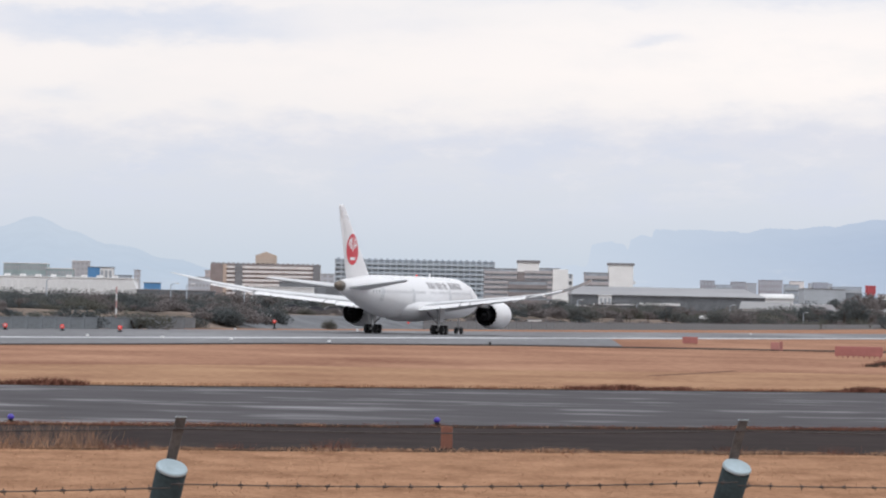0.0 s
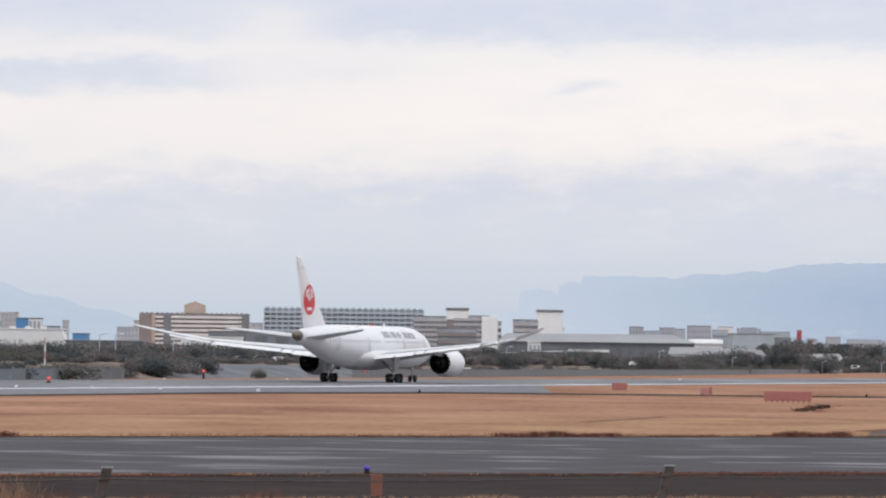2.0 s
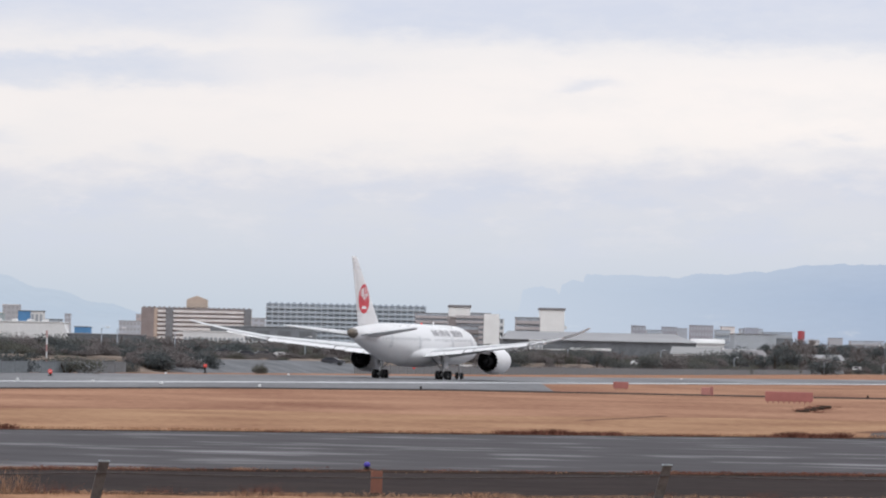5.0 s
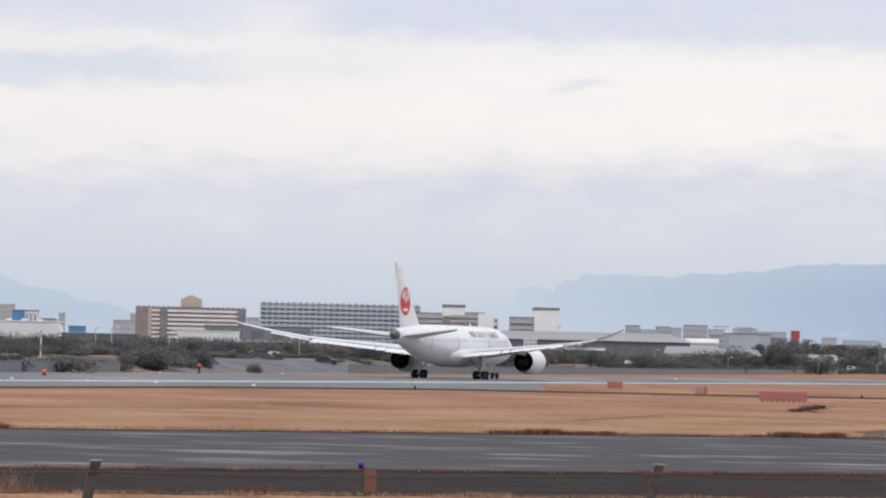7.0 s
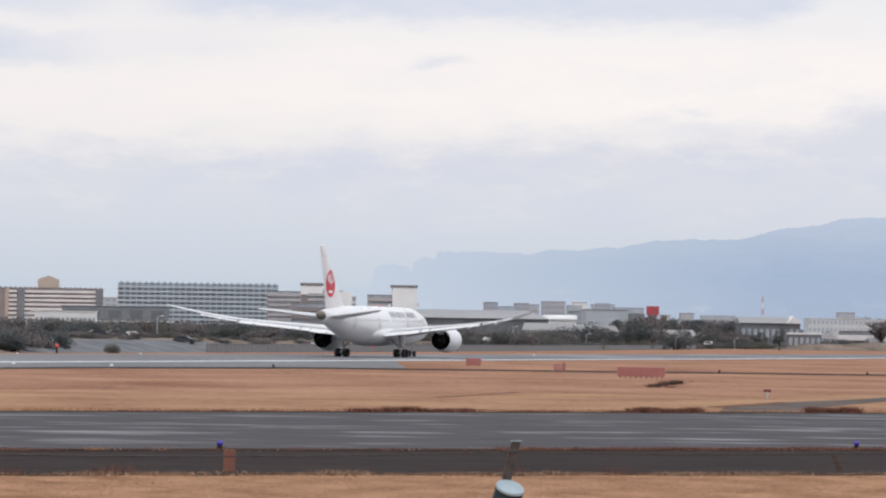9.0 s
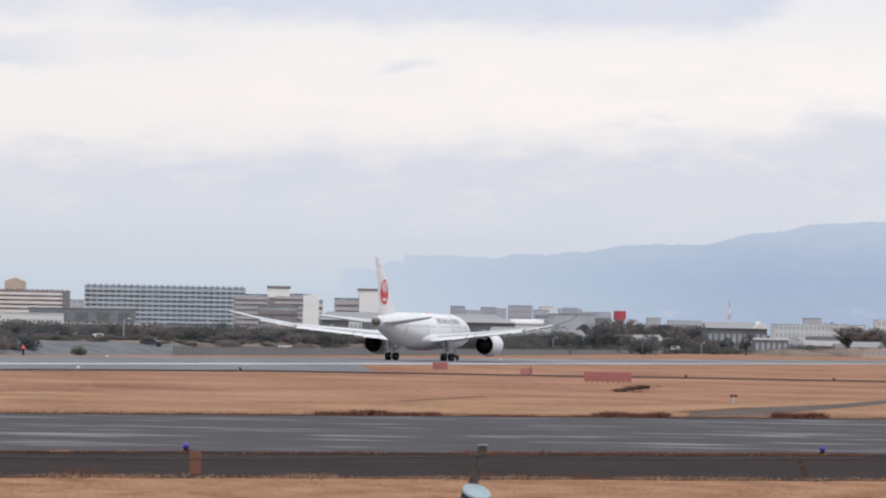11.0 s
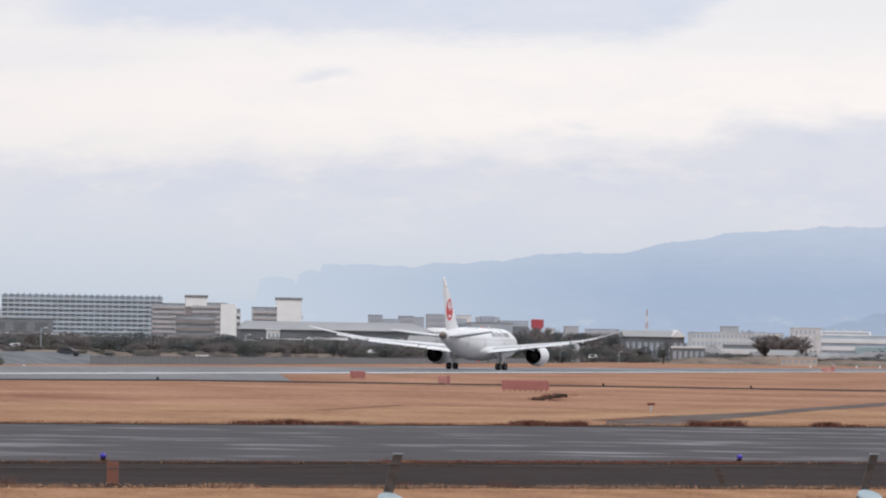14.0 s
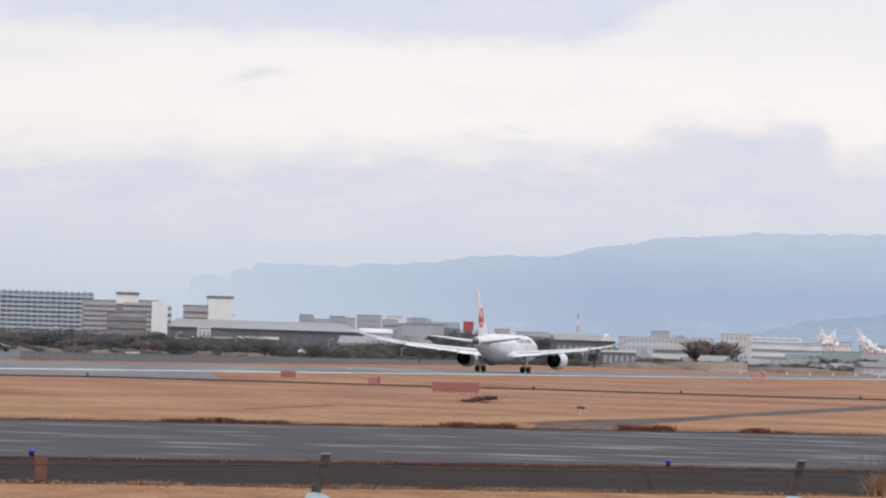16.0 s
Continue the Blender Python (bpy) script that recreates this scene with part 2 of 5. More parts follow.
# ---------------------------------------------------------------- ground
HEAD = radians(19.04)                       # the runway runs this far to the right of north
RUN0 = Vector((-5.1, 574.2, 0))             # where the airliner's main wheels stand at the start
ALONG, ACROSS = Vector((math.sin(HEAD), math.cos(HEAD), 0)), Vector((math.cos(HEAD), -math.sin(HEAD), 0))


def strip(s, d, z=0.0):
    """A place s metres down the runway and d metres to the right of the wheels' line."""
    return RUN0 + ALONG * s + ACROSS * d + Vector((0, 0, z))


def slab(name, corners, z, material, label, category, t=0.3):
    bm = bmesh.new()
    top = [bm.verts.new((x, y, z)) for x, y, *_ in corners]
    low = [bm.verts.new((x, y, z - t)) for x, y, *_ in corners]
    n = len(top)
    bm.faces.new(top), bm.faces.new(list(reversed(low)))
    for i in range(n):
        bm.faces.new((top[i], low[i], low[(i + 1) % n], top[(i + 1) % n]))
    bmesh.ops.recalc_face_normals(bm, faces=bm.faces)
    return single(name, bm, material, label, category, "structure")


def ground_sheet():
    bm = bmesh.new()
    xs = [-9000, -3000, -1000, -400, -150, 0, 150, 400, 1000, 3000, 9000]
    ys = [-6000, -1500, -300, 0, 60, 150, 300, 600, 1200, 2400, 4800, 12000]
    grid = [[bm.verts.new((x, y, 0)) for x in xs] for y in ys]
    for r0, r1 in zip(grid, grid[1:]):
        for i in range(len(xs) - 1):
            bm.faces.new((r0[i], r0[i + 1], r1[i + 1], r1[i]))
    single("ground", bm, GRASS, "flat airfield of dry tan winter grass", "ground", "structure")


ground_sheet()


def edge_taxi_far(x):
    return 174 + 0.62 * x


def edge_taxi_near(x):
    return 118 + 0.50 * x


def edge_lane(x):
    return 97 + 0.38 * x


def band(name, lo, hi, x0, x1, z, material, label, category, n=24, wob=0.0):
    pts = [(x0 + (x1 - x0) * i / n, lo) for i in range(n + 1)] + [(x1 - (x1 - x0) * i / n, hi) for i in range(n + 1)]
    return slab(name, [(x, f(x) + wob * noise.noise((x * 0.8, z * 90, 1.0))) for x, f in pts], z, material, label, category)


band("taxiway", edge_taxi_near, edge_taxi_far, -80, 140, 0.02, ASPHALT, "damp dark grey asphalt taxiway across the grass", "taxiway", 60, 0.25)
band("service_lane", edge_lane, edge_taxi_near, -80, 140, 0.012, OLD_ASPHALT, "dull brown-grey old asphalt shoulder beside the taxiway", "pavement", 90, 0.9)
band("soil_margin", lambda x: edge_taxi_far(x) - 0.2, lambda x: edge_taxi_far(x) + 2.2 + 1.3 * noise.noise((x * 0.15, 0, 3)), -80, 140, 0.026, DIRT, "dark bare soil margin along the taxiway", "ground", 120, 0.6)
band("soil_seam", lambda x: edge_taxi_near(x) - 1.9, lambda x: edge_taxi_near(x) + 0.3, -80, 140, 0.03, DIRT, "dark soil seam between taxiway and shoulder", "ground", 120, 0.7)
GOLD_GRASS = mat("golden_dry_grass", (0.36, 0.228, 0.142), 0.98, 0.16, 14.0, 16, stretch=(1.6, 0.8, 1), tint=(0.30, 0.158, 0.108), spec=0.0)
band("golden_verge", lambda x: edge_taxi_far(x) + 1.5, lambda x: edge_taxi_far(x) + 62 + 14 * noise.noise((x * 0.05, 0, 8)), -80, 140, 0.006, GOLD_GRASS, "paler golden dry grass beside the taxiway", "ground", 90, 1.0)
EDGE_STONE = mat("pale_pavement_edge", (0.30, 0.25, 0.23), 0.9, 0.3, 1.5, 6, spec=0.02)
band("pavement_edge", lambda x: edge_taxi_near(x) + 0.1, lambda x: edge_taxi_near(x) + 1.0, -80, -6.4, 0.034, EDGE_STONE, "pale dusty strip along the taxiway edge", "pavement", 60, 0.6)
band("lane_margin", lambda x: edge_lane(x) - 0.7, lambda x: edge_lane(x) + 0.5 + 0.5 * noise.noise((x * 0.4, 1, 5)), -80, 140, 0.018, DIRT, "dark bare soil at the lane edge", "ground", 220, 0.8)
slab("runway", [strip(-600, -30), strip(-600, 33), strip(3000, 33), strip(3000, -30)], 0.02, RUNWAY, "long grey asphalt runway, wet and pale in the distance", "runway")
slab("runway_turn_pad", [strip(-600, 33), strip(-600, 66), (-15, 389), (7, 426), (19, 432), strip(-10, 33)], 0.018, RUNWAY, "grey asphalt turning pad beside the runway", "runway")
slab("runway_edge_strip", [strip(-600, 25), strip(-600, 29.5), strip(3000, 29.5), strip(3000, 25)], 0.03, SHEEN_STRIP, "broad pale strip of wet sheen along the runway edge", "runway")
slab("perimeter_path", [(-36, 322), (-15, 386), (7, 424), (47, 436), (100, 446), (440, 494), (440, 468), (100, 428), (47, 420), (9, 408), (-13, 376), (-34, 316)], 0.024, OLD_ASPHALT, "narrow dark service path through the grass", "path")
slab("link_road", [(23, 191), (27, 195), (31.5, 213), (44, 256), (69, 333), (100, 424), (100, 440), (74.3, 361), (53.6, 295), (37.2, 241), (29, 221), (25.5, 209)], 0.018, FADED_ROAD, "faded asphalt link road curving through dry grass", "road")
slab("near_grass", [(-60, 20), (60, 20), (60, edge_lane(60)), (0, edge_lane(0)), (-60, edge_lane(-60))], 0.008, GRASS_NEAR, "mown dry tan grass verge inside the fence", "ground")
RUT = mat("brown_trodden_soil", (0.2, 0.115, 0.085), 0.95, 0.25, 2.0, 8, spec=0.0)
slab("wheel_rut", [(11.3, 226.5), (14.5, 239), (17.9, 254), (18.1, 251.6), (14.9, 237), (11.8, 225)], 0.012, RUT, "dark wheel rut in the dry grass", "ground", 0.01)
slab("wheel_rut", [(24.2, 206), (27, 214.5), (30.6, 226), (30.9, 224), (27.6, 212), (24.8, 204.5)], 0.03, RUT, "dark bare patch where road meets grass", "ground", 0.01)
slab("lane_crack", [(18.0, 121.5), (18.15, 121.5), (15.95, 105.5), (15.8, 105.5)], 0.016, DIRT, "dark repaired crack across the old shoulder", "pavement", 0.01)


# ---------------------------------------------------------------- the airliner
def mirror(sx, pts):
    return [(sx * x, y, z) for x, y, z in pts]


def airliner():
    jet = thing("airliner", Matrix.Translation(RUN0) @ pose(0, 0, 0.03, 0, 0, -19.04), "white twin-engine wide-body airliner with a red disc on its tail", "airplane")
    # fuselage: distance ahead of the main wheels, centre height, half width, half height
    prof = [(28.8, 4.35, 0.08, 0.08), (28.3, 4.4, 0.75, 0.7), (27.2, 4.5, 1.35, 1.3), (25.4, 4.7, 1.98, 1.95), (23, 4.9, 2.5, 2.5), (20, 5.05, 2.8, 2.88),
            (16, 5.1, 2.88, 2.97), (6, 5.1, 2.88, 2.97), (-6, 5.1, 2.88, 2.97), (-9.5, 5.16, 2.85, 2.9), (-13.3, 5.4, 2.62, 2.62), (-17.1, 5.72, 2.22, 2.2),
            (-20.8, 6.02, 1.7, 1.68), (-24.1, 6.25, 1.15, 1.14), (-26.5, 6.4, 0.72, 0.72)]
    ring = lambda y, z, w, h, n=36: [(w * math.cos(2 * math.pi * i / n), y, z + h * math.sin(2 * math.pi * i / n)) for i in range(n)]
    hull = part("fuselage", loft(bmesh.new(), [ring(*p) for p in prof]), WHITE_PAINT, jet, "white rounded fuselage", True)
    part("tail_cone", loft(bmesh.new(), [ring(-26.4, 6.39, 0.74, 0.74), ring(-27.5, 6.44, 0.52, 0.52), ring(-27.9, 6.46, 0.34, 0.34)]), TAILCONE, hull, "brown heat-stained exhaust cone", True)
    part("belly_fairing", loft(bmesh.new(), [ring(12.5, 3.3, 1.2, 0.6), ring(9, 3.5, 2.8, 1.6), ring(3, 3.65, 3.2, 1.95), ring(-3, 3.65, 3.16, 1.9), ring(-6.5, 3.7, 2.75, 1.5), ring(-9.5, 3.8, 1.9, 0.9), ring(-11, 3.9, 0.8, 0.4)]), WHITE_PAINT, hull, "", True)

    def on_hull(y, z, out=0.02):
        """The place on the starboard skin at a height."""
        for a, b in zip(prof, prof[1:]):
            if b[0] <= y <= a[0]:
                k = (a[0] - y) / (a[0] - b[0])
                c, w, h = (a[i] + (b[i] - a[i]) * k for i in (1, 2, 3))
                s = max(-0.98, min(0.98, (z - c) / h))
                return w * math.sqrt(1 - s * s) + out
        return 0

    def skin(bm, y0, y1, z0, z1, sx, n=3, out=0.03):
        rows = []
        for j in range(n + 1):
            z = z0 + (z1 - z0) * j / n
            rows.append([bm.verts.new((sx * on_hull(y, z, out), y, z)) for y in (y0, (y0 + y1) / 2, y1)])
        for r0, r1 in zip(rows, rows[1:]):
            for i in range(2):
                f = (r0[i], r0[i + 1], r1[i + 1], r1[i])
                bm.faces.new(f if sx < 0 else tuple(reversed(f)))
        return bm

    for sx in (1, -1):
        # airline title, drawn as plain bars
        y = 16.0 if sx > 0 else 2.6
        for i, w in enumerate((0.5, 0.66, 0.58, 0.66, 0.64, 0, 0.66, 0.24, 0.62, 0.54, 0.24, 0.64, 0.56, 0.56)):
            y0 = y - i * 1.02 if sx > 0 else y + i * 1.02
            for a in (0.0, w - 0.26) if w > 0.3 else (0.0,) if w else ():
                q = y0 - a if sx > 0 else y0 + a
                part("title_bar", skin(bmesh.new(), q, q - 0.24 if sx > 0 else q + 0.24, 6.35, 7.25, sx), LETTER_GREY, hull, "dark grey lettering bar")
        for i in range(46):
            yy = 19.5 - i * 0.85
            if 0.4 < yy < 2.2:
                continue
            part("cabin_window", skin(bmesh.new(), yy, yy - 0.3, 5.6, 5.98, sx, 1, 0.015), CABIN_GLASS, hull)
        for yy in (20.7, 11.0, -4.4, -15.6):
            part("cabin_door", skin(bmesh.new(), yy, yy - 1.05, 4.4, 6.25, sx, 4, 0.02), GREY_PAINT, hull, "grey-edged cabin door")
        part("flag_mark", skin(bmesh.new(), -18.2, -19.6, 6.3, 6.7, sx, 1), LETTER_GREY, hull, "small grey mark")
    for sx in (1, -1):
        bm = bmesh.new()
        for x0, x1 in ((0.05, 0.75), (0.8, 1.35)):
            vs = [bm.verts.new((sx * x, y, z)) for x, y, z in ((x0, 26.75 - x0 * 0.5, 5.45), (x1, 26.75 - x1 * 0.55, 5.4), (x1, 26.0 - x1 * 0.35, 6.05), (x0, 26.0 - x0 * 0.3, 6.15))]
            bm.faces.new(vs)
        part("cockpit_window", bm, GLASS_DARK, hull)

    # wings: stations of span, leading edge, trailing edge, height, thickness
    ST = [(1.5, 12.2, -1.9, 3.6, 1.5), (2.9, 11.0, -2.0, 3.8, 1.45), (9.5, 6.6, -2.7, 4.5, 0.95), (16, 1.9, -5.3, 5.15, 0.62), (21.6, -2.2, -7.4, 5.75, 0.42), (26.2, -5.6, -9.3, 6.65, 0.28), (28.7, -8.4, -11.1, 7.3, 0.24), (30.4, -11.2, -12.6, 7.85, 0.12)]

    def foil(x, le, te, z, th):
        c = le - te
        up = [(0, 0), (0.04, 0.3), (0.15, 0.52), (0.4, 0.6), (0.7, 0.36), (1, 0.03)]
        dn = [(0.97, -0.03), (0.7, -0.2), (0.4, -0.38), (0.15, -0.4), (0.04, -0.24)]
        return [(x, le - c * u, z + th * w) for u, w in up + dn]

    for sx, side in ((1, "starboard"), (-1, "port")):
        wing = part("wing", loft(bmesh.new(), [mirror(sx, foil(*s)) for s in ST]), GREY_PAINT, jet, "long swept grey-white wing bending upward to a raked tip", True)
        # flaps and ailerons, drooped for take-off
        for (xa, ya, za), (xb, yb, zb), ch, nm in (((3.1, -1.75, 3.85), (9.0, -2.4, 4.42), 2.1, "inboard_flap"), ((10.8, -2.9, 4.6), (19.8, -6.3, 5.55), 1.6, "outboard_flap"), ((20.2, -6.5, 5.45), (25.6, -8.8, 6.42), 0.9, "aileron"), ((9.2, -2.4, 4.45), (10.6, -2.8, 4.57), 1.7, "flaperon")):
            bm = bmesh.new()
            dr = 0.26 if "flap" in nm else 0.15
            rings = [mirror(sx, [(x, y + 0.25, z + 0.10), (x, y - ch * 0.5, z - dr * ch * 0.4 + 0.08), (x, y - ch, z - dr * ch), (x, y - ch * 0.5, z - dr * ch * 0.6 - 0.12), (x, y + 0.2, z - 0.16)]) for x, y, z in ((xa, ya, za), (xb, yb, zb))]
            part(nm, loft(bm, rings), WHITE_PAINT, wing)
        for x, y, z, ln in ((6.3, -2.4, 3.75, 4.2), (13.2, -4.3, 4.45, 3.8), (17.6, -5.9, 4.95, 3.3), (22.6, -8.0, 5.65, 2.2)):
            bm = turned(bmesh.new(), [(ln * 0.55, 0.04), (ln * 0.3, 0.24), (0, 0.32), (-ln * 0.3, 0.2), (-ln * 0.45, 0.03)], "y", 10, (sx * x, y, z))
            part("flap_track_fairing", bm, WHITE_PAINT, wing, "", True)
        # engine
        ex, ey, ez = sx * 9.9, 1.2, 2.85
        eng = part("engine_nacelle", turned(bmesh.new(), [(4.3, 1.5), (4.4, 1.62), (6.3, 1.94), (8.3, 2.0), (9.8, 1.9), (10.5, 1.72), (10.6, 1.6), (10.3, 1.5), (9.6, 1.48)], "y", 32, (ex, ey, ez), False), WHITE_PAINT, jet, "fat white engine nacelle", True)
        part("fan_nozzle", turned(bmesh.new(), [(6.6, 1.6), (4.35, 1.58), (4.25, 1.5), (4.7, 1.2), (6.4, 1.0)], "y", 32, (ex, ey, ez), False), DARK_METAL, eng, "dark scalloped nozzle rim", True)
        for i in range(18):
            a = 2 * math.pi * i / 18
            bm = bmesh.new()
            q = [(1.6, a - 0.16, 4.4), (1.6, a + 0.16, 4.4), (1.54, a, 3.95)]
            bm.faces.new([bm.verts.new((ex + r * math.cos(t), ey + y, ez + r * math.sin(t))) for r, t, y in q])
            bm.faces.new([bm.verts.new((ex + (r - 0.03) * math.cos(t), ey + y, ez + (r - 0.03) * math.sin(t))) for r, t, y in reversed(q)])
            part("chevron", bm, WHITE_PAINT, eng)
        part("core_cowl", turned(bmesh.new(), [(6.4, 0.98), (4.6, 0.9), (3.4, 0.66), (3.3, 0.58), (3.6, 0.5)], "y", 24, (ex, ey, ez)), DARK_METAL, eng, "dark core cowl", True)
        part("exhaust_plug", turned(bmesh.new(), [(3.7, 0.42), (3.0, 0.3), (2.3, 0.05)], "y", 16, (ex, ey, ez)), DARK_METAL, eng, "", True)
        part("fan_face", turned(bmesh.new(), [(9.6, 1.5), (9.5, 0.4), (10.1, 0.05)], "y", 24, (ex, ey, ez), False), DARK_METAL, eng, "", True)
        bm = bmesh.new()
        pz = [[(ex - 0.25 * k, 10.8, ez + 1.75), (ex - 0.25 * k, 6.0, ez + 0.9), (ex - 0.25 * k, 2.0, ez + 1.2), (ex - 0.25 * k, 3.5, ez + 2.0), (ex - 0.25 * k, 7.2, ez + 2.2)] for k in (-1, 1)]
        part("pylon", loft(bm, pz), WHITE_PAINT, eng)
        # tailplane
        S2 = [(0.6, -19.0, -25.4, 6.1, 0.9), (2.0, -20.2, -25.9, 6.25, 0.8), (9.2, -26.1, -28.3, 7.15, 0.36), (9.85, -27.2, -28.5, 7.25, 0.12)]
        part("tailplane", loft(bmesh.new(), [mirror(sx, foil(*s)) for s in S2]), GREY_PAINT, jet, "swept grey tailplane", True)
        # main gear
        gear = part("main_gear_leg", rod(rod(bmesh.new(), (sx * 4.9, 0, 0.65), (sx * 4.6, 0.1, 3.6), 0.2, 12), (sx * 4.85, 0, 1.3), (sx * 2.6, 0.4, 3.4), 0.1), STEEL, jet, "steel main landing gear leg")
        part("bogie_beam", boxed(sx * 4.9 - 0.14, sx * 4.9 + 0.14, -0.95, 0.95, 0.5, 0.8, bevel=0.05), STEEL, gear)
        part("gear_door", boxed(sx * 5.3 - 0.04, sx * 5.3 + 0.04, -0.9, 0.9, 1.7, 3.5, bevel=0.02), WHITE_PAINT, gear)
        for dx in (-0.66, 0.66):
            for dy in (-0.74, 0.74):
                part("wheel", turned(bmesh.new(), [(-0.24, 0.42), (-0.25, 0.56), (-0.16, 0.645), (0.16, 0.645), (0.25, 0.56), (0.24, 0.42)], "x", 24, (sx * 4.9 + dx, dy, 0.645)), RUBBER, gear, "black tyre", True)
                part("wheel_hub", turned(bmesh.new(), [(-0.2, 0.3), (-0.27, 0.4), (0.27, 0.4), (0.2, 0.3)], "x", 16, (sx * 4.9 + dx, dy, 0.645)), STEEL, gear)
    # fin
    FS = [(6.9, -14.1, -24.0, 0.75), (8.0, -15.5, -24.6, 0.62), (12.0, -20.0, -25.8, 0.46), (15.6, -24.0, -27.1, 0.3), (16.9, -25.3, -27.5, 0.18), (17.2, -26.0, -27.55, 0.08)]

    def vfoil(z, le, te, th):
        c = le - te
        half = [(0, 0), (0.06, 0.32), (0.25, 0.5), (0.6, 0.4), (1, 0.04)]
        return [(th * w, le - c * u, z) for u, w in half] + [(-th * w, le - c * u, z) for u, w in reversed(half[1:])]

    fin = part("tail_fin", loft(bmesh.new(), [vfoil(*s) for s in FS]), WHITE_PAINT, jet, "tall swept white tail fin", True)

    def fin_x(y, z):
        for a, b in zip(FS, FS[1:]):
            if a[0] <= z <= b[0]:
                k = (z - a[0]) / (b[0] - a[0])
                le, te, th = (a[i] + (b[i] - a[i]) * k for i in (1, 2, 3))
                u = (le - y) / (le - te)
                pts = [(0, 0), (0.06, 0.32), (0.25, 0.5), (0.6, 0.4), (1, 0.04)]
                for p, q in zip(pts, pts[1:]):
                    if p[0] <= u <= q[0]:
                        return th * (p[1] + (q[1] - p[1]) * (u - p[0]) / (q[0] - p[0]))
        return 0.05

    def decal(shape, sx, out):
        bm = bmesh.new()
        for f in shape:
            vs = [bm.verts.new((sx * (fin_x(y, z) + out), y, z)) for y, z in f]
            bm.faces.new(vs if sx > 0 else list(reversed(vs)))
        return bm

    cy, cz, R = -22.6, 11.3, 2.1
    disc = []
    for j in range(6):
        for i in range(32):
            a0, a1, r0, r1 = 2 * math.pi * i / 32, 2 * math.pi * (i + 1) / 32, R * j / 6, R * (j + 1) / 6
            q = [(cy + r * math.cos(a), cz + r * math.sin(a)) for r, a in ((r0, a0), (r1, a0), (r1, a1), (r0, a1))]
            disc.append(q[1:] if j == 0 else q)
    plumes = []
    for k in (-1, 1):
        for i in range(4):
            y0, z0 = cy + k * (0.45 + 0.3 * i), cz + 0.0 + 0.16 * i
            plumes.append([(y0 - 0.11, z0), (y0 + 0.13, z0), (y0 + 0.12 - k * 0.12, z0 + 1.6 - 0.26 * i), (y0 - 0.1 - k * 0.12, z0 + 1.6 - 0.26 * i)])
    plumes.append([(cy - 0.16, cz - 0.25), (cy + 0.16, cz - 0.25), (cy + 0.1, cz + 0.7), (cy - 0.1, cz + 0.7)])
    plumes.append([(cy - 0.95, cz - 1.45), (cy + 0.95, cz - 1.45), (cy + 0.7, cz - 1.05), (cy - 0.7, cz - 1.05)])
    for sx in (1, -1):
        emb = part("tail_disc", decal(disc, sx, 0.02), RED_PAINT, fin, "round red tail marking")
        part("disc_mark", decal(plumes, sx, 0.035), WHITE_PAINT, emb, "white strokes on the red disc")
    part("rudder", loft(bmesh.new(), [[(0.1, -23.2 - k * 2.4, z), (-0.1, -23.2 - k * 2.4, z), (-0.03, -24.35 - k * 2.75, z), (0.03, -24.35 - k * 2.75, z)] for z, k in ((8.3, 0), (15.5, 1))]), WHITE_PAINT, fin)
    # nose gear
    nose = part("nose_gear_leg", rod(bmesh.new(), (0, 22.8, 0.5), (0, 22.6, 2.9), 0.13, 12), STEEL, jet)
    for dx in (-0.4, 0.4):
        part("nose_wheel", turned(bmesh.new(), [(-0.17, 0.3), (-0.18, 0.42), (-0.1, 0.5), (0.1, 0.5), (0.18, 0.42), (0.17, 0.3)], "x", 20, (dx, 22.8, 0.5)), RUBBER, nose, "", True)
    for z, y in ((1.46, 1.0), (8.05, 4.0)):
        part("beacon", turned(bmesh.new(), [(0, 0.05), (0.08, 0.13), (0.2, 0.14), (0.27, 0.07)], "z", 12, (0, y, z - 0.04)), BEACON, jet, "red beacon lamp", True)
    part("antenna", boxed(-0.03, 0.03, 9.2, 9.9, 8.0, 8.5, bevel=0.01), WHITE_PAINT, jet)
    return jet


JET = airliner()


# ---------------------------------------------------------------- far side: fence, bank, town and hills
def spot(u, depth):
    """Ground place at a depth, u units to the right of due north (F_PX units to the depth)."""
    return depth * u / F_PX, depth


def rise(v, depth):
    """Height that stands v units over the horizon at a depth."""
    return EYE_Z + v * depth / F_PX


FENCE_LINE = [(-130, 300), (-54, 502), (-19, 669), (24, 830), (77, 1066), (190, 1660), (520, 2900)]


def fence_depth(u):
    k = u / F_PX
    for (x0, y0), (x1, y1) in zip(FENCE_LINE, FENCE_LINE[1:]):
        # crossing of the sight line x = k y with the fence
        den = (x1 - x0) - k * (y1 - y0)
        if abs(den) > 1e-9:
            w = (k * y0 - x0) / den
            if 0 <= w <= 1:
                return y0 + w * (y1 - y0)
    return 2900.0


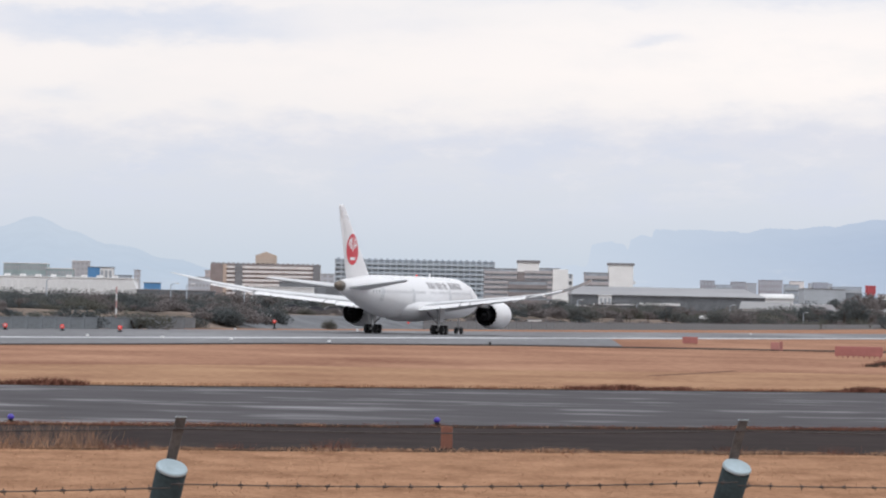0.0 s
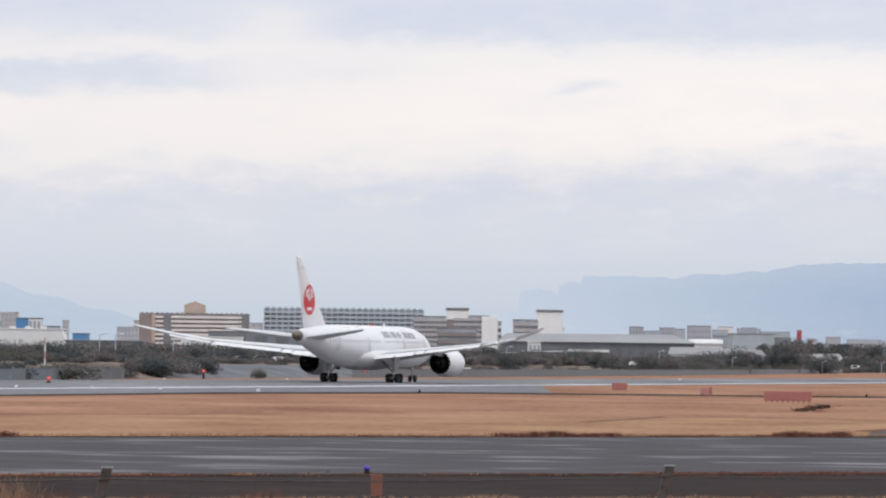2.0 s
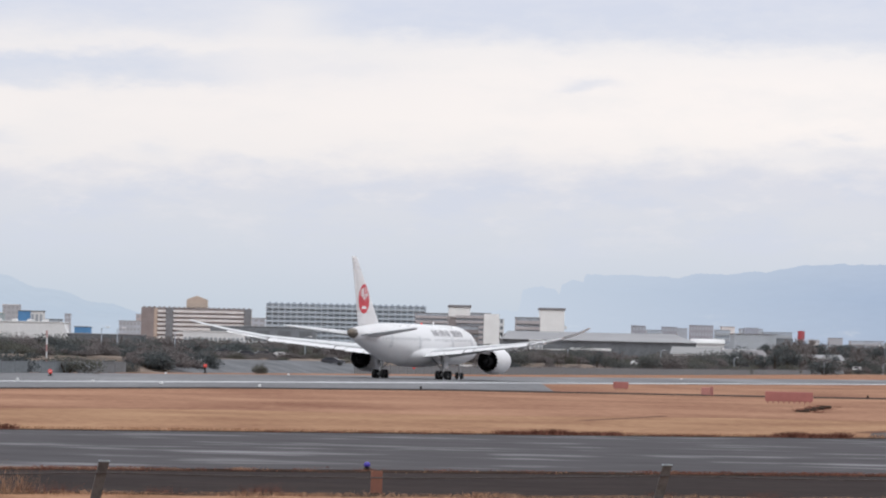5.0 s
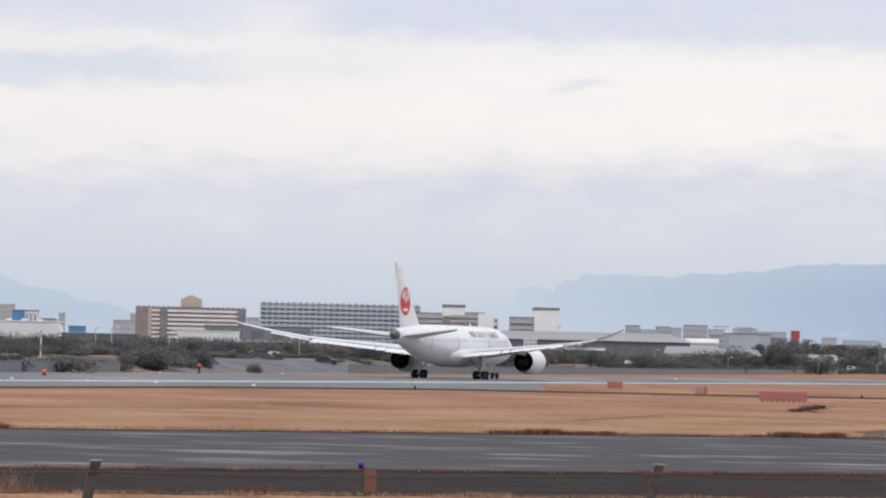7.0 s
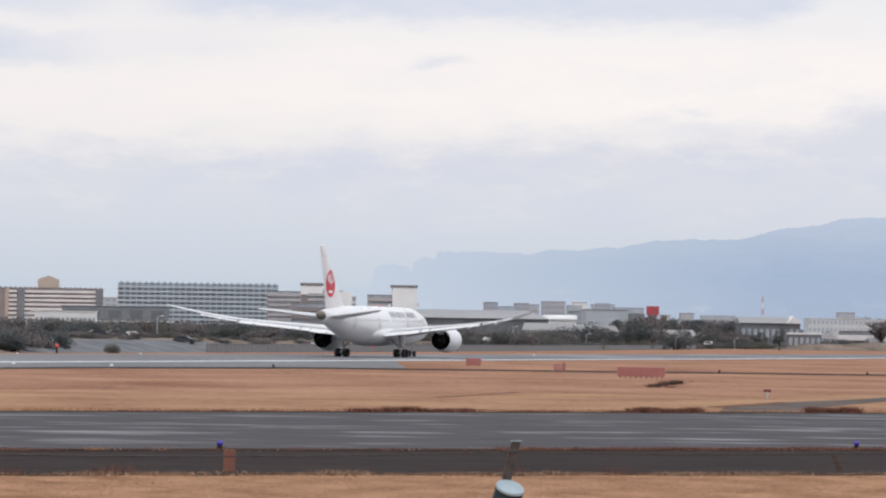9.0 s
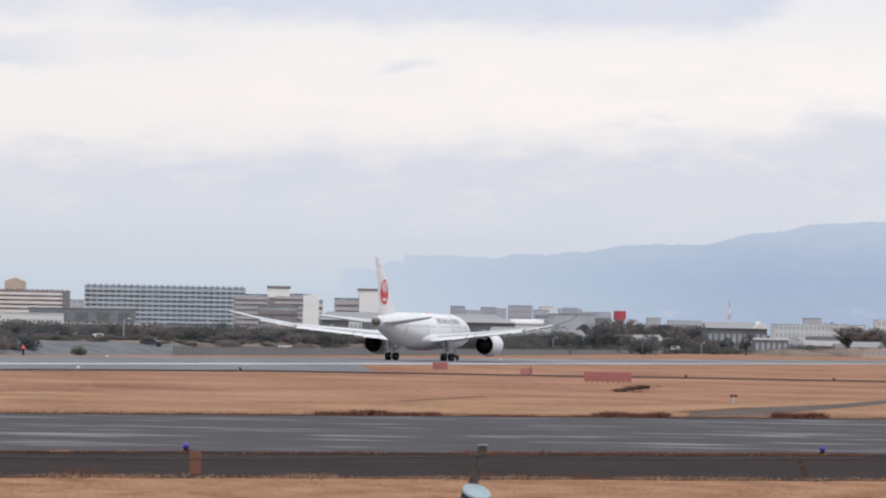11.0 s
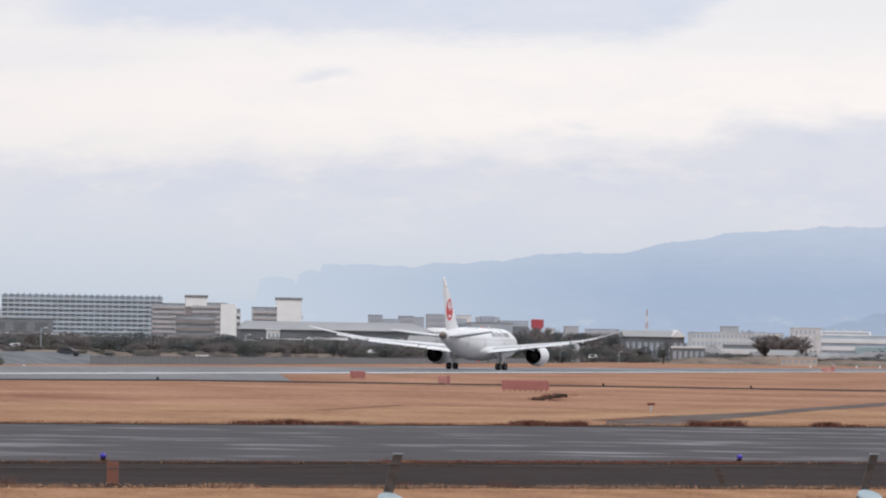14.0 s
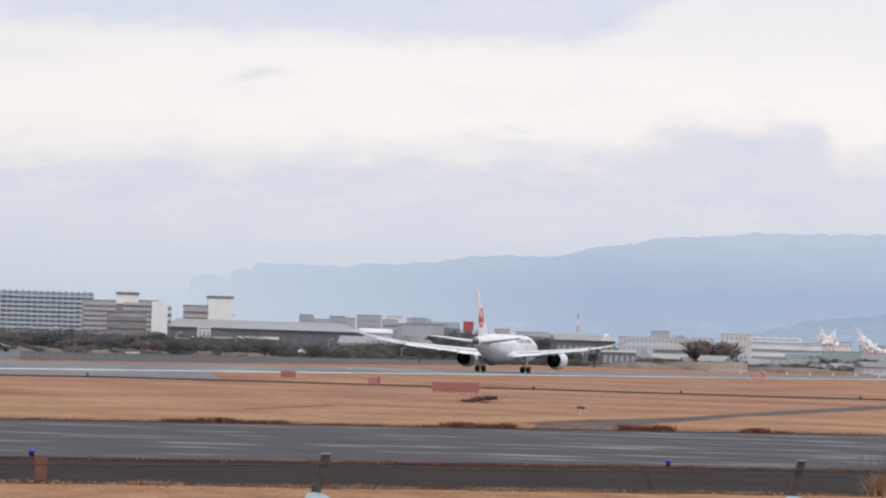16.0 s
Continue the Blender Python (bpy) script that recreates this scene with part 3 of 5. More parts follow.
FENCE_GREY = mat("weathered_grey_panel", (0.185, 0.2, 0.215), 0.8, 0.2, 6.0, 10, stretch=(1, 1, 2))
BANK = mat("grey_dead_turf", (0.165, 0.17, 0.182), 0.95, 0.25, 5.0, 14, spec=0.05)
SCRUB = mat("brown_scrub_soil", (0.22, 0.175, 0.15), 0.95, 0.3, 24.0, 12, spec=0.0, tint=(0.13, 0.115, 0.095))
# leaf and twig colours are lifted and greyed to carry distance haze
EVERGREEN = mat("dark_evergreen_leaf", (0.118, 0.13, 0.133), 0.85, 0.15, 1.5, 6, island=0.15, spec=0.1, leaf=0.4)
LAUREL = mat("grey_green_leaf", (0.135, 0.14, 0.135), 0.85, 0.15, 1.5, 6, island=0.15, spec=0.1, leaf=0.4)
OLIVE = mat("olive_leaf", (0.15, 0.15, 0.13), 0.85, 0.15, 1.5, 6, island=0.15, spec=0.1, leaf=0.4)
TWIG = mat("bare_brown_twig", (0.2, 0.18, 0.178), 0.9, 0.15, 1.5, 6, island=0.15, spec=0.1, leaf=0.25)
BARK = mat("grey_brown_bark", (0.09, 0.07, 0.055), 0.9, 0.3, 0.6, 8)
CREAM = mat("cream_render", (0.62, 0.57, 0.52), 0.85, 0.08, 8.0, 10)
BEIGE = mat("beige_render", (0.50, 0.415, 0.35), 0.85, 0.08, 8.0, 10)
BRICKY = mat("brown_tile_cladding", (0.27, 0.24, 0.24), 0.8, 0.12, 6.0, 10)
WHITE_WALL = mat("clean_white_render", (0.86, 0.855, 0.85), 0.85, 0.04, 8.0, 10)
PALE = mat("off_white_concrete", (0.74, 0.74, 0.745), 0.85, 0.08, 8.0, 10)
# the blue-grey and pale town colours below have distance haze put in
SLAB_BLUE = mat("hazy_blue_grey_parapet", (0.47, 0.53, 0.59), 0.85, 0.1, 7.0, 10)
# shade of the balcony recesses is put into this window panel colour
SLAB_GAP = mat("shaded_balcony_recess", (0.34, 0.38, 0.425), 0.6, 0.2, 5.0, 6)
BLUISH = mat("haze_blue_render", (0.50, 0.55, 0.60), 0.85, 0.08, 9.0, 10)
COOL = mat("haze_blue_concrete", (0.44, 0.485, 0.545), 0.85, 0.1, 9.0, 10)
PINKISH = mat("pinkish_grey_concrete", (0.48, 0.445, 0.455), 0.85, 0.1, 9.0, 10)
HAZE_BROWN = mat("haze_grey_render", (0.37, 0.385, 0.44), 0.85, 0.1, 9.0, 10)
HAZE_WHITE = mat("haze_white_render", (0.64, 0.65, 0.665), 0.85, 0.08, 9.0, 10)
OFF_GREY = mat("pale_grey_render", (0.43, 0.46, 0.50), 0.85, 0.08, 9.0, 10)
ROOF_PALE = mat("pale_weathered_sheet_roof", (0.30, 0.30, 0.315), 0.7, 0.12, 14.0, 10, stretch=(0.2, 1, 1))
ROOF_GREY = mat("grey_sheet_roof", (0.30, 0.30, 0.305), 0.6, 0.1, 12.0, 10, stretch=(0.2, 1, 1))
ROOF_DARK = mat("dark_tile_roof", (0.24, 0.23, 0.24), 0.7, 0.15, 5.0, 10)
# window glass lightened to carry the distance haze
RECESS = mat("haze_paled_glass", (0.36, 0.39, 0.43), 0.4, 0.2, 4.0, 6)
WALL_DARK = mat("dark_grey_siding", (0.16, 0.17, 0.185), 0.8, 0.2, 6.0, 10)
SLATE = mat("slate_grey_cladding", (0.21, 0.225, 0.245), 0.8, 0.12, 9.0, 8)
BLUE_WALL = mat("bright_blue_siding", (0.10, 0.27, 0.52), 0.6, 0.1, 5.0, 10)
TEAL = mat("teal_glass_wall", (0.30, 0.40, 0.42), 0.4, 0.15, 6.0, 10)
# mast red paled to pink, distance haze put into the colour
MAST_PINK = mat("haze_pink_mast_paint", (0.56, 0.40, 0.42), 0.7, 0.1, 3.0, 10)
SIGN_PINK = mat("faded_red_mast_paint", (0.48, 0.27, 0.26), 0.7, 0.1, 3.0, 10)
RED_SIGN = mat("red_sign_board", (0.46, 0.075, 0.09), 0.6, 0.1, 3.0, 10)
CAR_WHITE = mat("white_car_paint", (0.75, 0.75, 0.76), 0.25, 0.03, 2.0, 8)
CAR_DARK = mat("dark_car_paint", (0.05, 0.05, 0.06), 0.25, 0.1, 2.0, 8)


def bank_z(w, x, y, py):
    k = min(1.0, max(0.0, (w - 3) / 11))
    top = 2.3 + 0.5 * noise.noise((x * 0.02, y * 0.02, 0)) - 0.8 * min(1, max(0, (py - 900) / 500))
    return top * k * k * (3 - 2 * k) + min(1.0, max(0, w - 20) / 300) * 0.9 + (0.3 * noise.noise((x * 0.09, y * 0.09, 4)) if w > 12 else 0) + 0.005


def ground_z(x, y):
    """Height of the scrub land under a place."""
    ax, ay = -0.97, 0.24
    for (x0, y0), (x1, y1) in zip(FENCE_LINE, FENCE_LINE[1:]):
        dx, dy = x1 - x0, y1 - y0
        det = dx * ay - dy * ax
        k = ((x - x0) * ay - (y - y0) * ax) / det
        w = (dx * (y - y0) - dy * (x - x0)) / det
        if 0 <= k < 1 and 1 < w < 520:
            return max(0.0, bank_z(w, x, y, y0 + k * dy))
    return 0.0


def far_bank():
    """Scrub land behind the fence, rising in a bank."""
    bm = bmesh.new()
    pts, tot = [], 0.0
    dense = []
    for (x0, y0), (x1, y1) in zip(FENCE_LINE, FENCE_LINE[1:]):
        n = max(2, int(math.hypot(x1 - x0, y1 - y0) / 12))
        dense += [Vector((x0 + (x1 - x0) * i / n, y0 + (y1 - y0) * i / n, 0)) for i in range(n)]
    away = Vector((-0.97, 0.24, 0))
    ws = [1, 3, 5, 8, 11, 14, 20, 30, 45, 65, 90, 130, 180, 260, 380, 520]
    grid = []
    for i, p in enumerate(dense):
        row = []
        for w in ws:
            q = p + away * w
            z = bank_z(w, q.x, q.y, p.y)
            row.append(bm.verts.new((q.x, q.y, z if w > 1 else -0.1)))
        grid.append(row)
    for a, b in zip(grid, grid[1:]):
        for i in range(len(ws) - 1):
            bm.faces.new((a[i], a[i + 1], b[i + 1], b[i]))
    bmesh.ops.recalc_face_normals(bm, faces=bm.faces)
    single("scrub_bank", bm, SCRUB, "low bank of brown scrub land beyond the airfield fence", "ground", "structure", smooth=True)
    # mown grey face of the bank
    bm = bmesh.new()
    rows = []
    for i in range(25):
        k = i / 24
        x, y = -27 + 46 * k, 634 + 176 * k
        h = 1.75 * min(1, (1 - k) * 5) * min(1, k * 8 + 0.3)
        rows.append([bm.verts.new((x - 2.6, y + 0.6, 0.0)), bm.verts.new((x - 6.5, y + 1.6, 0.5 * h + 0.12)), bm.verts.new((x - 12.5, y + 3.0, h + 0.35)), bm.verts.new((x - 17, y + 4.2, h + 0.2))])
    for a, b in zip(rows, rows[1:]):
        for i in range(3):
            bm.faces.new((a[i], a[i + 1], b[i + 1], b[i]))
    bmesh.ops.recalc_face_normals(bm, faces=bm.faces)
    single("grey_bank_face", bm, BANK, "smooth grey turf face of the bank", "ground", "structure")


far_bank()


def mound(u, depth, wide, deep, high, material, label):
    bm = bmesh.new()
    n = 22
    rows = [[bm.verts.new(((i / n - 0.5) * wide, (j / n - 0.5) * deep, high * max(0.0, 1 - (2 * i / n - 1) ** 2) * max(0.0, 1 - (2 * j / n - 1) ** 2) * (1 + 0.5 * noise.noise((i * 0.35, j * 0.35, u * 0.1))) - 0.02)) for i in range(n + 1)] for j in range(n + 1)]
    for a, b in zip(rows, rows[1:]):
        for i in range(n):
            bm.faces.new((a[i], a[i + 1], b[i + 1], b[i]))
    single("earth_mound", bm, material, label, "mound", "structure", m=pose(*spot(u, depth), 0), smooth=True)


mound(1160, 1900, 60, 50, 3.6, SCRUB, "low brown earth mound beyond the runway")
mound(1330, 1880, 90, 50, 2.6, SCRUB, "low brown earth mound beyond the runway")
mound(1060, 1850, 46, 40, 2.8, SCRUB, "low brown earth mound beyond the runway")


def far_fence():
    f = thing("airfield_fence", Matrix.Identity(4), "long low grey panel fence on the far airfield edge", "fence")
    me = bpy.data.meshes.new("fence_panel")
    bm = boxed(0, 5.85, -0.05, 0.05, 0.0, 1.45)
    box(bm, 0, 5.85, -0.09, 0.09, 1.4, 1.52)
    bm.to_mesh(me), bm.free()
    mp = bpy.data.meshes.new("fence_post")
    bm = boxed(-0.07, 0.07, -0.12, 0.12, 0, 1.75, bevel=0.02)
    bm.to_mesh(mp), bm.free()
    for (x0, y0), (x1, y1) in zip(FENCE_LINE[:-1], FENCE_LINE[1:-1]):
        ln = math.hypot(x1 - x0, y1 - y0)
        n = int(ln / 6)
        a = math.degrees(math.atan2(y1 - y0, x1 - x0))
        for i in range(n):
            k = i / n
            x, y = x0 + (x1 - x0) * k, y0 + (y1 - y0) * k
            if -440 < x / y * F_PX < -40:
                continue
            piece("fence_panel", me, FENCE_GREY, f).matrix_local = pose(x, y, 0.0 + 0.1 * random.random(), 0, 0, a)
            piece("fence_post", mp, FENCE_GREY, f).matrix_local = pose(x - 0.08, y, 0, 0, 0, a)


far_fence()


# ---- trees and shrubs
def leafy(bm, centre, radius, n, size, flat=1.0):
    """Small leaf clumps about the surface of an uneven crown."""
    for _ in range(n):
        d = Vector((random.gauss(0, 1), random.gauss(0, 1), random.gauss(0, 1))).normalized()
        r = radius * (0.3 + 0.75 * random.random() ** 0.6) * (1 + 0.35 * noise.noise(d * 1.7 + Vector(centre)))
        p = Vector(centre) + Vector((d.x * r, d.y * r, d.z * r * flat))
        e1, e2 = Vector((random.gauss(0, 1), random.gauss(0, 1), random.gauss(0, 0.6))).normalized(), Vector((random.gauss(0, 1), random.gauss(0, 1), random.gauss(0, 0.6))).normalized()
        s = size * (0.6 + 0.8 * random.random())
        a, b, c, q = (bm.verts.new(p + o) for o in (e1 * s, e2 * s, -e1 * s * 0.8, -e2 * s * 0.7 + Vector((0, 0, s * 0.3))))
        bm.faces.new((a, b, c, q))
    return bm


def tree_model(kind):
    """One tree of about a metre's crown radius scale; returns trunk and crown meshes."""
    tr, cr = bmesh.new(), bmesh.new()
    if kind == "shrub":
        for i in range(5):
            a = i * 1.26
            rod(tr, (0, 0, -0.2), (0.5 * math.cos(a), 0.5 * math.sin(a), 0.9), 0.04, 5)
        for c, r in (((0, 0, 0.9), 1.0), ((0.9, 0.2, 0.7), 0.75), ((-0.85, -0.1, 0.75), 0.8), ((0.2, -0.7, 0.6), 0.7)):
            leafy(cr, c, r, 620, 0.066, 0.85)
    elif kind == "bare":
        rings = [[(r * math.cos(i * 1.0472), r * math.sin(i * 1.0472), z) for i in range(6)] for z, r in ((-0.3, 0.13), (1.2, 0.1), (2.4, 0.06))]
        loft(tr, rings)
        for i in range(9):
            a, z = i * 2.4, 1.0 + 0.17 * i
            tip = (1.2 * math.cos(a), 1.2 * math.sin(a), z + 1.3)
            rod(tr, (0, 0, z), tip, 0.035, 4)
            for j in range(46):
                k = 0.3 + 0.7 * random.random()
                p = Vector((0, 0, z)).lerp(Vector(tip), k)
                q = p + Vector((random.gauss(0, 0.4), random.gauss(0, 0.4), 0.25 + 0.4 * random.random()))
                w = Vector((random.gauss(0, 0.035), random.gauss(0, 0.035), 0))
                cr.faces.new([cr.verts.new(c) for c in (p - w, p + w, q)])
    else:
        rings = [[(r * math.cos(i * 1.0472) + 0.05 * z, r * math.sin(i * 1.0472), z) for i in range(6)] for z, r in ((-0.3, 0.18), (0.8, 0.13), (2.4, 0.07))]
        loft(tr, rings)
        for i in range(5):
            a = i * 1.3
            rod(tr, (0, 0, 0.9 + 0.2 * i), (0.8 * math.cos(a), 0.8 * math.sin(a), 1.9 + 0.2 * i), 0.05, 5)
        for c, r in (((0, 0, 2.3), 1.15), ((0.8, 0.1, 1.8), 0.8), ((-0.8, 0.2, 1.9), 0.85), ((0.1, -0.5, 3.1), 0.75), ((-0.3, 0.4, 1.5), 0.7)):
            leafy(cr, c, r, 620, 0.07, 0.9)
    return tr, cr


def plant_templates():
    out = {}
    for nm, kind, m, lab in (("evergreen_shrub", "shrub", EVERGREEN, "dense dark evergreen shrub on the far bank"), ("olive_shrub", "shrub", OLIVE, "rounded dull olive shrub on the far bank"),
                             ("bare_tree", "bare", TWIG, "leafless brown winter tree beyond the fence"), ("evergreen_tree", "tree", EVERGREEN, "dark evergreen tree beyond the airfield fence"),
                             ("brown_shrub", "shrub", TWIG, "withered brown shrub beyond the fence"), ("laurel_shrub", "shrub", LAUREL, "grey-green leafy shrub beyond the fence")):
        t = thing(nm, Matrix.Identity(4), lab, "tree" if "tree" in nm else "shrub", "plants beyond the fence")
        a, b = tree_model(kind)
        part("trunk", a, BARK, t)
        part("crown", b, m, t)
        out[nm] = [t, False]
    return out


PLANTS = plant_templates()


def plant(kind, u, depth, z, height, wide=1.0):
    t = PLANTS[kind]
    full = {"evergreen_shrub": 1.9, "olive_shrub": 1.9, "brown_shrub": 1.9, "laurel_shrub": 1.9, "bare_tree": 4.0, "evergreen_tree": 3.9}[kind]
    s = height / full
    x, y = spot(u, depth)
    m = pose(x, y, z, 0, 0, random.uniform(0, 360))
    if t[1]:
        o = copy_thing(t[0], m)
    else:
        o, t[1] = t[0], True
        o.matrix_world = m
    o.scale = (s * wide, s * wide, s)
    return o




def planting():
    random.seed(11)
    # hedges and thickets: from u, to u, distance behind the fence, top over the horizon, number, kinds
    la = "laurel_shrub"
    ev, ol, br, ba, tr = "evergreen_shrub", "olive_shrub", "brown_shrub", "bare_tree", "evergreen_tree"
    belts = [(-800, -300, 60, 130, 12, 29, 110, (ev, br, ba, la)), (-800, -330, 30, 60, -4, 14, 60, (ev, br, ol, ba)), (-800, -420, 10, 26, -22, -10, 26, (ev, ol, br)),
             (-330, -60, 110, 240, 8, 27, 110, (br, ol, ev, ba)), (-430, -290, 12, 50, -18, 8, 50, (ba, br, ev, br)), (-290, -60, 34, 80, -8, 5, 40, (br, ol, br)),
             (-60, 420, 80, 240, 0, 27, 140, (ev, br, ba, la, la)), (-60, 260, 16, 50, -16, -2, 36, (br, ol, ev)), (150, 620, 30, 140, -10, 21, 140, (br, ba, ol, la)),
             (300, 620, 14, 30, -20, -8, 26, (br, ba)), (560, 1010, 60, 200, 0, 26, 150, (tr, br, ba, la)), (560, 1010, 15, 60, -12, 4, 70, (br, ol, la)),
             (690, 735, 170, 320, 26, 40, 8, (tr, ba)), (735, 790, 170, 320, 30, 50, 14, (tr, ba)), (790, 945, 170, 300, 24, 43, 54, (tr, ba, tr)), (945, 1080, 170, 300, 14, 30, 20, (tr, ba, ev)), (980, 1130, 40, 200, -6, 10, 30, (ev, br, ol)), (1040, 1420, 110, 250, 0, 22, 46, (tr, br, ba, ev))]
    for u0, u1, w0, w1, v0, v1, n, kinds in belts:
        for i in range(n):
            u = u0 + (u1 - u0) * (i + random.random()) / n
            d = fence_depth(u) + random.uniform(w0, w1) * 1.6
            z = ground_z(*spot(u, d)) - 0.15
            top = rise(random.uniform(v0, v1), d)
            plant(random.choice(kinds), u, d, z, max(1.0, top - z), random.uniform(1.0, 1.6) if top - z > 3 else random.uniform(1.3, 2.1))
    # thickets before the works beyond the runway's far end
    for u0, u1, d0, d1, v0, v1, n, kinds in ((1000, 1560, 1950, 2120, -3, 8, 70, (ev, br, ol, br)), (1040, 1100, 1900, 2000, 2, 14, 10, (ev, br)), (1166, 1226, 2000, 2150, 18, 44, 22, (ba,)), (1380, 1500, 2000, 2150, 6, 22, 26, (tr, ev)), (1125, 1165, 2500, 2700, 36, 52, 7, (tr, ba)), (1420, 1560, 2050, 2150, -2, 8, 24, (ev, br))):
        for i in range(n):
            u, d = u0 + (u1 - u0) * (i + random.random()) / n, random.uniform(d0, d1)
            z = ground_z(*spot(u, d)) - 0.15
            top = rise(random.uniform(v0, v1), d)
            plant(random.choice(kinds), u, d, z, max(1.5, top - z), random.uniform(1.2, 2.2))
    # plants that stand out
    for kind, u, d, v0, v1, wide in (("evergreen_shrub", -643, 545, -24, -2, 1.6), ("olive_shrub", -541, 560, -24, -8, 2.2), ("olive_shrub", -199, 660, -34, -16, 1.1), ("evergreen_tree", 397, 1010, -10, 20, 1.0),
                                     ("evergreen_shrub", 108, 930, -12, 14, 1.3), ("evergreen_shrub", 140, 900, -14, 6, 1.4), ("evergreen_tree", 735, 1500, 4, 38, 1.5), ("evergreen_tree", 712, 1480, 4, 30, 1.0),
                                     ("evergreen_tree", 985, 1700, -8, 28, 1.0), ("bare_tree", 1176, 2300, 8, 36, 1.6), ("bare_tree", 1190, 2250, 4, 34, 2.4), ("evergreen_tree", 58, 1000, 0, 28, 1.5), ("evergreen_tree", 196, 980, 0, 27, 2.0), ("evergreen_tree", 215, 985, 0, 24, 1.6), ("evergreen_shrub", 118, 900, -14, 12, 1.5), ("evergreen_shrub", 190, 900, -14, 8, 1.5), ("evergreen_shrub", 655, 1400, 0, 34, 1.2), ("evergreen_shrub", 800, 1500, -6, 14, 1.2)):
        z = ground_z(*spot(u, d)) - 0.15
        plant(kind, u, d, z, rise(v1, d) - z, wide)


planting()


# ---- buildings
def block(name, u0, u1, v1, depth, deep, wall, label, floors=0, bays=0, style="plain", roof=ROOF_GREY, band_mat=PALE, gap=RECESS, category="building", turn=0.0, roof_h=0.35, roof_over=0.3, fin=None):
    x0, x1 = depth * u0 / F_PX, depth * u1 / F_PX
    w, h = x1 - x0, rise(v1, depth)
    b = thing(name, pose((x0 + x1) / 2, depth + deep / 2, 0, 0, 0, turn), label, category)
    part("wall", boxed(-w / 2, w / 2, -deep / 2, deep / 2, -0.3, h - roof_h, bevel=0.05), wall, b)
    part("roof", boxed(-w / 2 - roof_over, w / 2 + roof_over, -deep / 2 - roof_over, deep / 2 + roof_over, h - roof_h + 0.01, h, bevel=0.05), roof, b)
    fh = (h - roof_h) / max(1, floors)
    f = -deep / 2
    if style == "balcony":
        rec = bpy.data.meshes.new("window")
        bm = boxed(0, w / bays * 0.62, -0.05, 0.04, 0, fh * 0.52)
        bm.to_mesh(rec), bm.free()
        fins = bpy.data.meshes.new("party_wall")
        bm = boxed(-0.3, 0.3, -1.58, 0, 0, h - roof_h)
        bm.to_mesh(fins), bm.free()
        for j in range(floors):
            z = j * fh
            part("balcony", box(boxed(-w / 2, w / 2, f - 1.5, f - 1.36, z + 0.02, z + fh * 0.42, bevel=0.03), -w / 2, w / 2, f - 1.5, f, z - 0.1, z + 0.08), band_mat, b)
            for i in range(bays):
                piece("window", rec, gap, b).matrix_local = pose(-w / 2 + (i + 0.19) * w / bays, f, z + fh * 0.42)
        for i in range(bays + 1):
            piece("party_wall", fins, fin or band_mat, b).matrix_local = pose(-w / 2 + i * w / bays, f, 0)
    elif style == "windows":
        rec = bpy.data.meshes.new("window")
        bm = boxed(0, w / bays * 0.6, -0.06, 0.05, 0, fh * 0.5)
        bm.to_mesh(rec), bm.free()
        for j in range(floors):
            for i in range(bays):
                piece("window", rec, gap, b).matrix_local = pose(-w / 2 + (i + 0.2) * w / bays, f, j * fh + fh * 0.3)
    elif style == "bands":
        for j in range(floors):
            z = j * fh
            part("balcony", boxed(-w / 2, w / 2, f - 1.2, f, z, z + fh * 0.52, bevel=0.04), band_mat, b)
            part("window_band", boxed(-w / 2 + 0.3, w / 2 - 0.3, f - 0.06, f + 0.05, z + fh * 0.55, z + fh * 0.97), gap, b)
    return b, w, h, f


def extra(b, name, x0, x1, y0, y1, z0, z1, material, label=""):
    return part(name, boxed(x0, x1, y0, y1, z0, z1, bevel=0.05), material, b, label)


def gable(b, name, x0, x1, y0, y1, z0, z1, material, along="x"):
    bm = bmesh.new()
    if along == "x":
        ym = (y0 + y1) / 2
        r = [[(x, y0, z0), (x, y1, z0), (x, ym, z1)] for x in (x0, x1)]
    else:
        xm = (x0 + x1) / 2
        r = [[(x0, y, z0), (x1, y, z0), (xm, y, z1)] for y in (y0, y1)]
    return part(name, loft(bm, r), material, b)


TURNING = []


